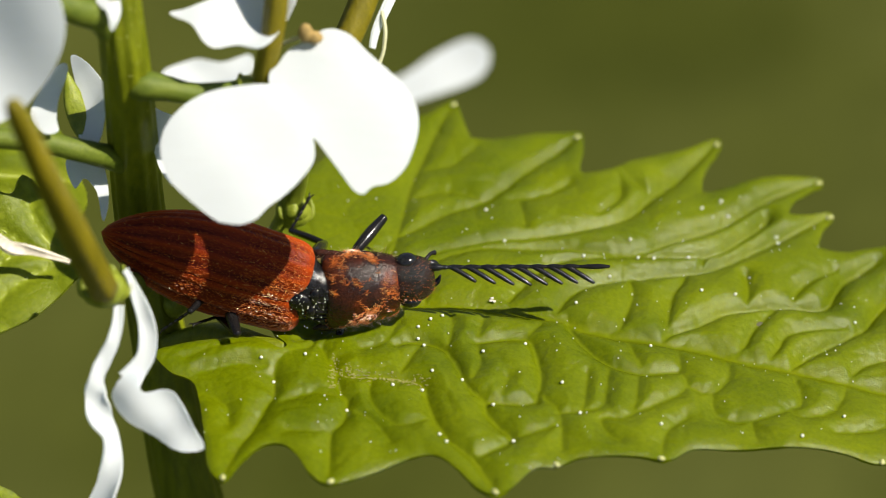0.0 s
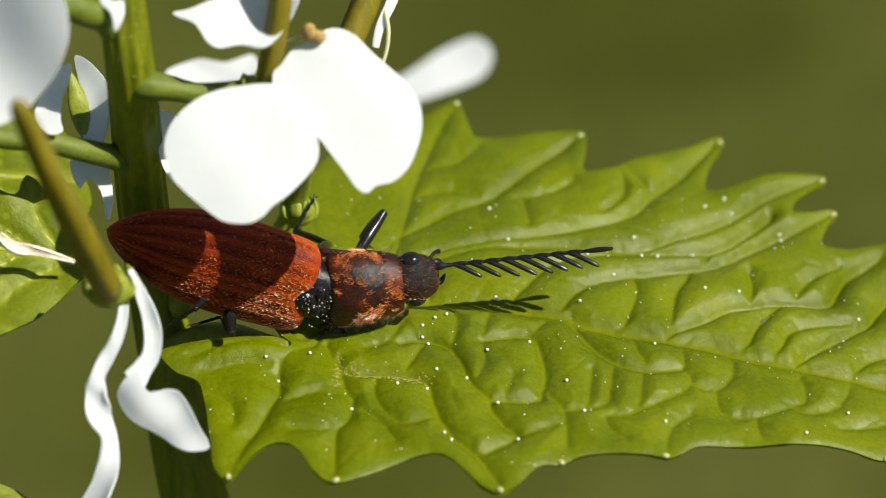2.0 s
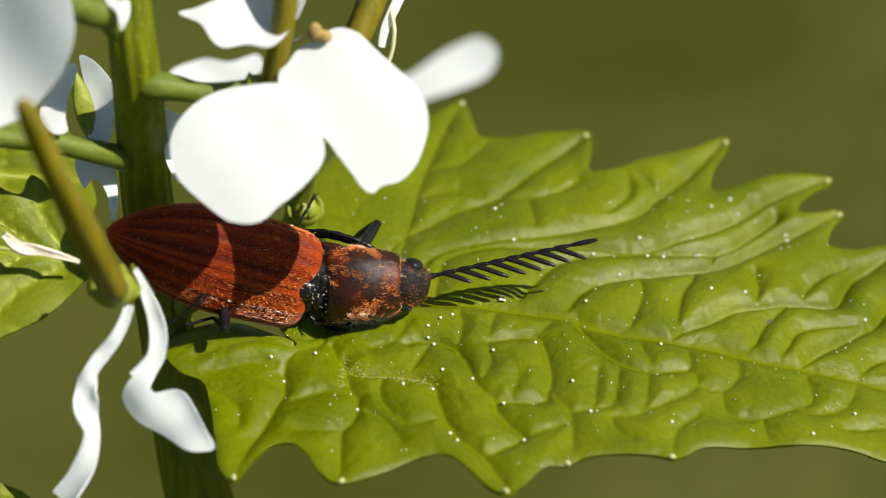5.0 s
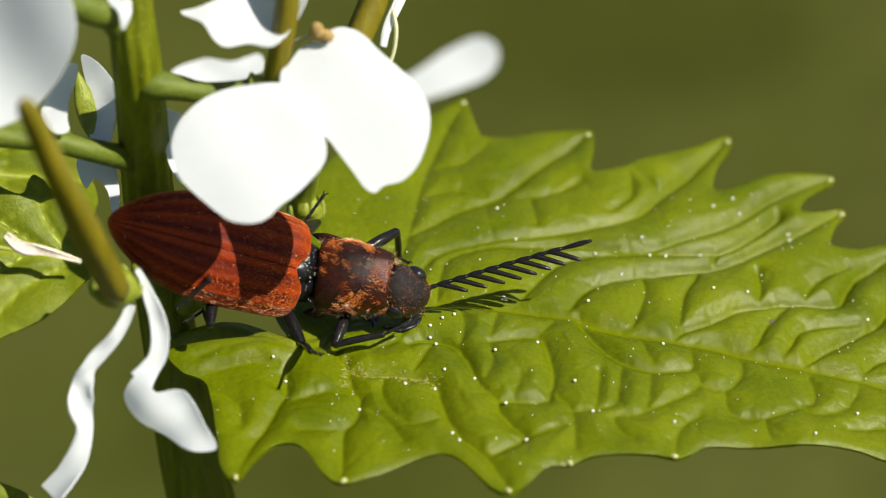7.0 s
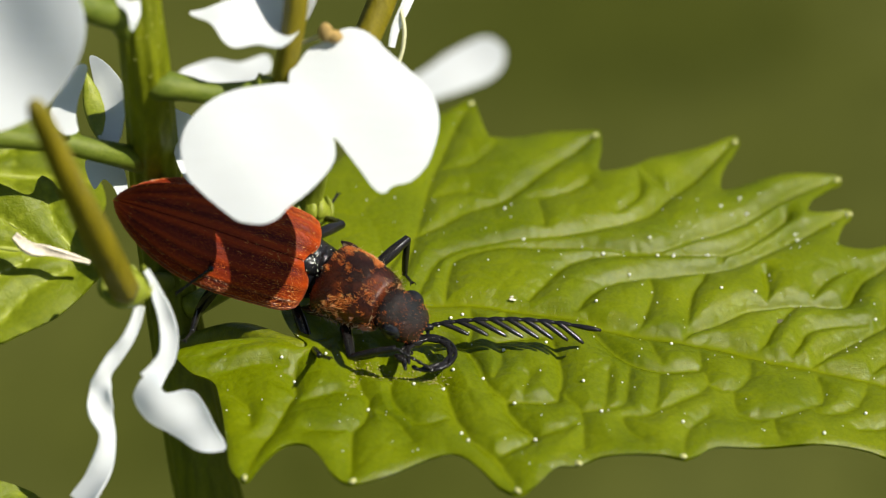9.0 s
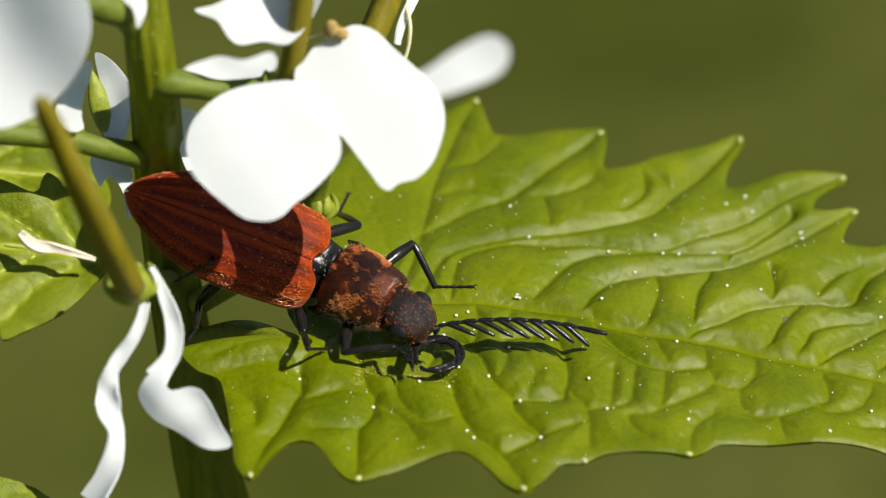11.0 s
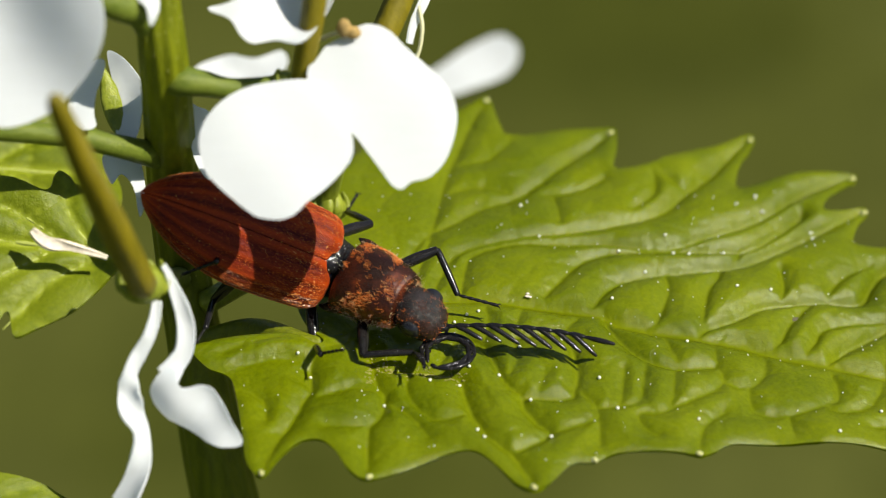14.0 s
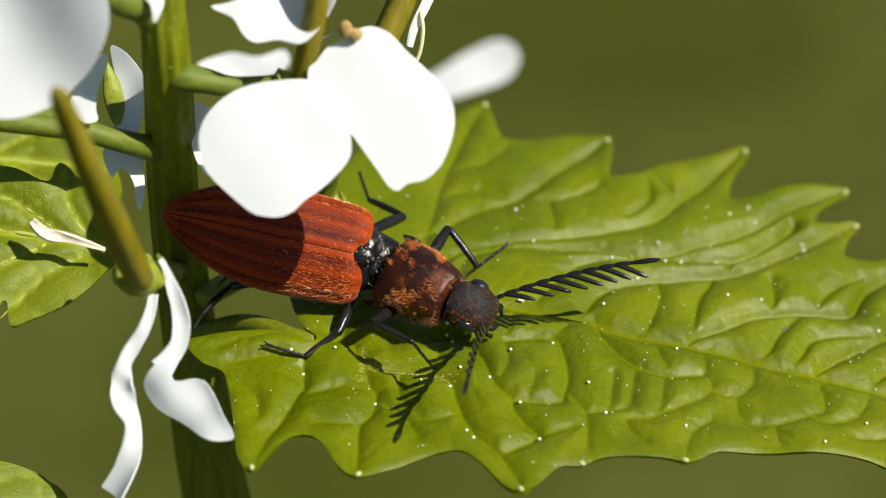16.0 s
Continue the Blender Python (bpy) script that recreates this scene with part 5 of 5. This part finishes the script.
    bends = [(0, 0), (4, 0), (4.83, 107), (5.67, 213), (6.5, 320), (7.5, 320), (8, 320), (8.5, 320), (9, 320), (11.5, 320), (12.5, 320), (13, 320), (14, 320), (14.5, 320), (14.67, 200), (14.83, 80), (15, -40), (15.5, -45), (16, -15)]
    for k, seg in enumerate(antennae[1][1]):
        walk(seg, bent(bends, k))
    walk(legs["LF"][0], [
        (0, set_mm(1.03, 1.08, -1.08, -47.6, 50.4, 53.5)), (0.5, set_mm(1.03, 1.08, -1.08, -38.2, 60.2, 62.9)), (1, set_mm(1.03, 1.07, -1.09, -39.1, 56.8, 61.1)),
        (2, set_mm(1.05, 1.12, -1.01, -41.6, 49.6, 63.7)), (2.5, set_mm(1.05, 1.14, -0.99, -36.2, 65.3, 70.2)), (3, set_mm(1.05, 1.17, -0.95, -42.3, 58.6, 65.9)),
        (3.5, set_mm(1.06, 1.18, -0.94, -44.1, 60.4, 64.2)), (4, set_mm(1.07, 1.17, -0.94, -42.9, 61.8, 64.7)), (6.5, set_mm(1.53, 1.00, 0.69, -53.6, 14.2, 38.3)),
        (7, set_mm(1.55, 0.95, 0.73, -51.5, 6.9, 40.4)), (9, set_mm(1.65, 0.27, 1.09, -43.7, -5.9, 59.1)), (11.5, set_mm(1.53, 0.40, 1.05, -44.7, 12.1, 52.2)),
        (12.5, set_mm(1.47, 0.35, 1.10, -46.1, 12.9, 50.5)), (14.5, set_mm(1.53, 0.36, 1.16, -49.5, -24.8, 44.2)), (15.5, set_mm(1.62, 0.37, 1.03, -46.5, -21.1, 46.2)),
        (16, set_mm(1.87, 0.17, 0.55, -22.3, 27.0, 69.6)),
    ])
    walk(legs["LF"][1], [
        (0, set_mm(1.80, 0.00, 0.00, 13.7, 53.4, 128.6)), (0.5, set_mm(1.80, 0.00, 0.00, 13.9, 69.2, 73.2)), (1, set_mm(1.80, 0.00, 0.00, 16.2, 60.6, 111.1)),
        (2, set_mm(1.80, 0.00, 0.00, 22.2, 54, 129.7)), (2.5, set_mm(1.80, 0.00, 0.00, 7.5, 69, 59)), (3, set_mm(1.80, 0.00, 0.00, 10.7, 51.3, 126.8)),
        (3.5, set_mm(1.80, 0.00, 0.00, 6.7, 43.2, 127)), (4, set_mm(1.80, 0.00, 0.00, 5.2, 49.1, 123.2)), (6.5, set_mm(1.80, 0.00, 0.00, -13.7, 67.8, 14.1)),
        (7, set_mm(1.80, 0.00, 0.00, -14.2, 77.2, 19.9)), (9, set_mm(1.80, 0.00, 0.00, -7.8, 67.7, -176.6)), (11.5, set_mm(1.80, 0.00, 0.00, 5.4, 34.9, -98)),
        (12.5, set_mm(1.80, 0.00, 0.00, 7.7, 35.3, -97.3)), (14.5, set_mm(1.80, 0.00, 0.00, -17.6, 38.4, -87.6)), (15.5, set_mm(1.80, 0.00, 0.00, -107.3, 75.8, -166.9)),
        (16, set_mm(1.80, 0.00, 0.00, -2.4, 29.8, -110.7)),
    ])
    walk(legs["LF"][2], [
        (0, set_mm(1.19, 0.77, -1.32, 3.9, 66.9, 13)), (0.5, set_mm(1.97, 0.56, -1.54, -2.9, -22.9, -25.1)), (1, set_mm(1.51, 0.75, -1.44, 1.8, 69.6, 6.6)),
        (2, set_mm(1.18, 0.75, -1.34, 5.5, 75, 11.3)), (2.5, set_mm(2.10, 0.51, -1.54, -1.5, -32.1, -15.6)), (3, set_mm(1.18, 0.83, -1.29, -5.6, 56.3, -27.9)),
        (3.5, set_mm(1.08, 0.96, -1.13, -4.7, 51.3, -32.7)), (4, set_mm(1.21, 0.90, -1.25, -3.1, 48.4, -31.3)), (6.5, set_mm(2.41, 0.15, -1.53, 12.4, -33.5, -123.5)),
        (7, set_mm(2.14, 0.12, -1.61, 6.8, -38.7, -117.6)), (9, set_mm(1.18, -0.04, -1.53, -17.5, -41.6, -106.5)), (11.5, set_mm(1.61, -1.34, -0.94, 3.5, -3.4, -47.9)),
        (12.5, set_mm(1.63, -1.34, -0.95, 5.7, 6.1, -59.3)), (14.5, set_mm(1.85, -1.29, -1.02, -6.7, 21.2, -30)), (15.5, set_mm(1.41, -0.09, -1.60, -18.6, -33.5, -96.8)),
        (16, set_mm(1.29, -1.34, -0.82, -1, -5.1, -23.8)),
    ])
    walk(legs["LM"][0], [
        (0, set_mm(-0.18, 0.79, -1.00, 12.1, 111.0, 112.8)), (4, set_mm(-0.18, 0.78, -1.01, -149.6, 65.2, -45.9)), (7, set_mm(-0.10, 1.00, -0.50, -59.4, 37.9, 37.2)),
        (9, set_mm(-0.12, 0.99, -0.48, -48.6, 27.7, 37.8)), (12.5, set_mm(-0.26, 1.02, -0.52, -46.4, 7.1, 33.5)), (14.5, set_mm(-0.15, 1.00, -0.49, -49.1, 13.2, 34.7)),
        (15.5, set_mm(-0.15, 1.00, -0.49, -46.6, 17.6, 32.7)), (16, set_mm(-0.10, 1.00, -0.50, -37.2, 39.6, 38.5)),
    ])
    walk(legs["LM"][1], [
        (0, set_mm(1.80, 0.00, 0.00, -32.6, -3.2, 55.8)), (4, set_mm(1.80, 0.00, 0.00, -32.9, -4.2, 55.3)), (7, set_mm(1.80, 0.00, 0.00, -0.3, -14.8, 179.1)),
        (9, set_mm(1.80, 0.00, 0.00, -25.3, 25.5, 60.1)), (12.5, set_mm(1.80, 0.00, 0.00, -16.4, 27.6, 84.3)), (14.5, set_mm(1.80, 0.00, 0.00, -19.9, 22.1, 78.8)),
        (15.5, set_mm(1.80, 0.00, 0.00, -21.4, 16, 95.5)), (16, set_mm(1.80, 0.00, 0.00, -21.9, 11.8, 84.9)),
    ])
    walk(legs["LM"][2], [
        (0, set_mm(2.73, 1.36, 0.09, 39.2, -64.6, -57.8)), (4, set_mm(2.74, 1.35, 0.12, 39.3, -65, -57.2)), (7, set_mm(0.21, 0.02, 0.42, 11.1, -48.6, -23.8)),
        (9, set_mm(2.54, 1.29, -0.71, -6.5, -16.6, 16.4)), (12.5, set_mm(1.94, 1.46, -0.76, -10.2, 6.5, 44.2)), (14.5, set_mm(2.10, 1.50, -0.62, -10.5, 6, 33.3)),
        (15.5, set_mm(1.65, 1.58, -0.45, -14, -1.1, 41.7)), (16, set_mm(1.94, 1.61, -0.34, -18, -9.4, 57.7)),
    ])
    walk(legs["LH"][0], [
        (0, set_mm(-2.68, 0.59, -1.00, 27.3, -31.5, -99.6)), (4, set_mm(-2.68, 0.58, -1.01, 30.9, -29.9, -103.6)), (7, set_mm(-2.67, 0.63, -0.95, 32.0, -24.1, -106.8)),
        (9, set_mm(-2.69, 0.65, -0.61, 28.0, -17.4, -108.7)), (12.5, set_mm(-2.78, 0.81, -0.44, 27.6, -2.7, -117.0)), (14.5, set_mm(-2.66, 0.85, -0.41, 28.3, 3.8, -120.6)),
        (15.5, set_mm(-2.65, 0.87, -0.42, 28.7, 5.5, -121.4)), (16, set_mm(-2.60, 0.90, -0.60, 32.1, 7.8, -121.8)),
    ])
    walk(legs["LH"][1], [
        (0, set_mm(1.80, 0.00, 0.00, 0.6, -50.6, -0.9)), (16, set_mm(1.80, 0.00, 0.00, -19.7, -55.5, 37)),
    ])
    walk(legs["LH"][2], [
        (0, set_mm(2.85, -0.02, 1.27, 33.1, 21.1, -40.7)), (16, set_mm(2.55, 0.56, 1.36, 34.2, 41.4, -35.7)),
    ])
    walk(legs["RF"][0], [
        (0, set_mm(1.37, -1.21, 0.24, -1.5, 107.9, 86.1)), (4, set_mm(1.49, -1.09, 0.47, 19.9, 108.0, 111.4)), (6.5, set_mm(1.75, -0.58, 0.77, 46.3, -23.3, -114.5)),
        (7, set_mm(1.72, -0.64, 0.79, 44.8, -25.9, -113.1)), (9, set_mm(1.24, -1.28, 0.97, 22.0, -39.2, -79.6)), (11.5, set_mm(1.22, -1.17, 0.96, 35.6, -36.3, -99.9)),
        (12.5, set_mm(1.12, -1.21, 0.99, 38.6, -30.6, -104.1)), (14.5, set_mm(1.20, -1.19, 1.05, 30.1, -37.7, -86.3)), (15.5, set_mm(1.28, -1.19, 0.94, 46.8, -27.4, -133.7)),
        (16, set_mm(1.35, -1.34, 0.59, 37.1, -46.5, -137.3)),
    ])
    walk(legs["RF"][1], [
        (0, set_mm(1.80, 0.00, 0.00, 4.3, -71.2, 81.7)), (4, set_mm(1.80, 0.00, 0.00, 5.4, -71.9, 68.2)), (6.5, set_mm(1.80, 0.00, 0.00, -2.4, -6.2, 117.6)),
        (7, set_mm(1.80, 0.00, 0.00, -0.9, -7.8, 115.5)), (9, set_mm(1.80, 0.00, 0.00, 1, -28, 70.2)), (11.5, set_mm(1.80, 0.00, 0.00, 5.8, -5.8, 102.5)),
        (12.5, set_mm(1.80, 0.00, 0.00, 2.9, -7.1, 109.3)), (14.5, set_mm(1.80, 0.00, 0.00, -0, -1.9, 87.5)), (15.5, set_mm(1.80, 0.00, 0.00, 17.5, 6.7, 112.3)),
        (16, set_mm(1.80, 0.00, 0.00, 25.3, -5.9, 86.5)),
    ])
    walk(legs["RF"][2], [
        (0, set_mm(1.88, 0.53, 1.56, -0.4, 37, -176)), (4, set_mm(1.99, 0.48, 1.57, -0.4, 36.5, 179.8)), (6.5, set_mm(1.04, 1.45, 0.18, -1.7, -1.5, 141.4)),
        (7, set_mm(1.10, 1.48, 0.22, -0.9, -12.8, 132.5)), (9, set_mm(2.29, 1.37, 0.78, 1, 18.5, 56.1)), (11.5, set_mm(1.44, 1.60, 0.17, 4.8, -15.3, 45)),
        (12.5, set_mm(1.26, 1.55, 0.20, 2.8, -8.7, 55.4)), (14.5, set_mm(1.87, 1.65, 0.06, 0.6, -31.9, 8.1)), (15.5, set_mm(1.18, 1.52, -0.19, 18.3, -1.8, 81.4)),
        (16, set_mm(1.90, 1.64, 0.17, 23.2, 8.3, 67.7)),
    ])
    walk(legs["RM"][0], [
        (0, set_mm(0.85, -3.83, -1.59, -150.7, 31.9, -75.3)), (4, set_mm(1.41, -3.70, -1.43, -143.2, 30.7, -66.4)), (7, set_mm(-0.10, -1.10, -0.50, 15.6, -43.2, -68.8)),
        (9, set_mm(-0.09, -1.11, -0.48, 9.6, -22.7, -60.0)), (11.5, set_mm(-0.18, -1.09, -0.51, 34.6, -50.8, -95.4)), (12.5, set_mm(-0.22, -1.08, -0.52, 41.9, -49.5, -106.4)),
        (14.5, set_mm(-0.12, -1.10, -0.49, 23.0, -21.0, -73.3)), (15.5, set_mm(-0.12, -1.10, -0.49, 44.4, -51.0, -114.0)), (16, set_mm(-0.10, -1.10, -0.50, 18.7, -28.0, -103.4)),
    ])
    walk(legs["RM"][1], [
        (0, set_mm(1.80, 0.00, 0.00, 1.8, -20.6, 2.3)), (7, set_mm(1.80, 0.00, 0.00, 2.2, -47.5, -9.5)), (9, set_mm(1.80, 0.00, 0.00, 4.3, -60.9, -7.6)),
        (11.5, set_mm(1.80, 0.00, 0.00, 1.7, -13.3, 3.4)), (12.5, set_mm(1.80, 0.00, 0.00, 3.4, -9.2, 7.9)), (14.5, set_mm(1.80, 0.00, 0.00, -2.5, -62.6, 7)),
        (15.5, set_mm(1.80, 0.00, 0.00, -3.7, -2.1, -9.3)), (16, set_mm(1.80, 0.00, 0.00, 1.5, -13.2, -21)),
    ])
    walk(legs["RM"][2], [
        (0, set_mm(3.34, 0.06, 0.58, 13.3, 35, 154.8)), (7, set_mm(2.90, -0.18, 1.22, 1, -49.5, -0.1)), (9, set_mm(2.60, -0.11, 1.44, -0.2, -64.6, 2.5)),
        (11.5, set_mm(3.40, 0.10, 0.38, 5.5, 40.1, 166.8)), (12.5, set_mm(3.41, 0.22, 0.26, 3.2, 37.1, 173)), (14.5, set_mm(2.55, 0.09, 1.46, -11.1, -62.9, 25.5)),
        (15.5, set_mm(3.43, -0.27, 0.06, 4.8, 41.7, 174.1)), (16, set_mm(3.30, -0.58, 0.38, 3.6, -12.3, -83.7)),
    ])
    walk(legs["RH"][0], [
        (0, set_mm(-2.62, -1.18, -0.06, -57.3, -64.6, -15.7)), (4, set_mm(-2.62, -1.18, -0.06, 12.3, -74.4, -77.3)), (7, set_mm(-2.60, -1.10, -0.60, 39.8, -38.7, -103.8)),
        (9, set_mm(-2.59, -1.15, -0.36, 78.8, 50.5, -95.6)), (11.5, set_mm(-2.68, -1.13, -0.36, 72.1, 48.2, -103.1)), (12.5, set_mm(-2.71, -1.13, -0.36, 73.5, 50.4, -107.2)),
        (14.5, set_mm(-2.62, -1.14, -0.39, 84.0, 53.7, -98.8)), (15.5, set_mm(-2.62, -1.13, -0.42, 40.8, 16.7, -147.7)), (16, set_mm(-2.60, -1.10, -0.60, 37.0, 3.3, -156.3)),
    ])
    walk(legs["RH"][1], [
        (0, set_mm(1.80, 0.00, 0.00, -1.8, 19.6, -166.8)), (7, set_mm(1.80, 0.00, 0.00, -1.4, 28.4, -166.8)), (9, set_mm(1.80, 0.00, 0.00, -63.4, -22.6, 106.4)),
        (11.5, set_mm(1.80, 0.00, 0.00, -52.4, -15.3, 99.5)), (12.5, set_mm(1.80, 0.00, 0.00, -49.2, -13.4, 98.7)), (14.5, set_mm(1.80, 0.00, 0.00, -54.2, -15.1, 98.5)),
        (16, set_mm(1.80, 0.00, 0.00, -4.1, -9.9, 47.4)),
    ])
    walk(legs["RH"][2], [
        (0, set_mm(0.29, -0.36, -0.55, -3.5, -27.5, -52.3)), (7, set_mm(0.39, -0.33, -0.78, -0.9, -27.5, -21.7)), (9, set_mm(1.37, 1.46, 0.63, -70.1, -30.4, 116.3)),
        (11.5, set_mm(1.54, 1.57, 0.43, -60.4, -31.4, 109.3)), (12.5, set_mm(1.56, 1.59, 0.38, -55.7, -28.6, 108.5)), (14.5, set_mm(1.57, 1.58, 0.43, -58.9, -24.2, 111.1)),
        (16, set_mm(2.90, 1.20, 0.28, -5.7, -30.6, 72.1)),
    ])
    swing = [(0, 0), (1.5, 2), (3.5, 8), (5, 13), (7, 17), (9, 11), (11.5, 9), (12.5, 7), (14.5, 3), (15.5, 3), (16, 4)]
    walk(strip, [(t, STRIP_AT @ LEAN @ pose(0, 0, 0, 0, 0, -a) @ LEAN.inverted()) for t, a in swing])


motions()
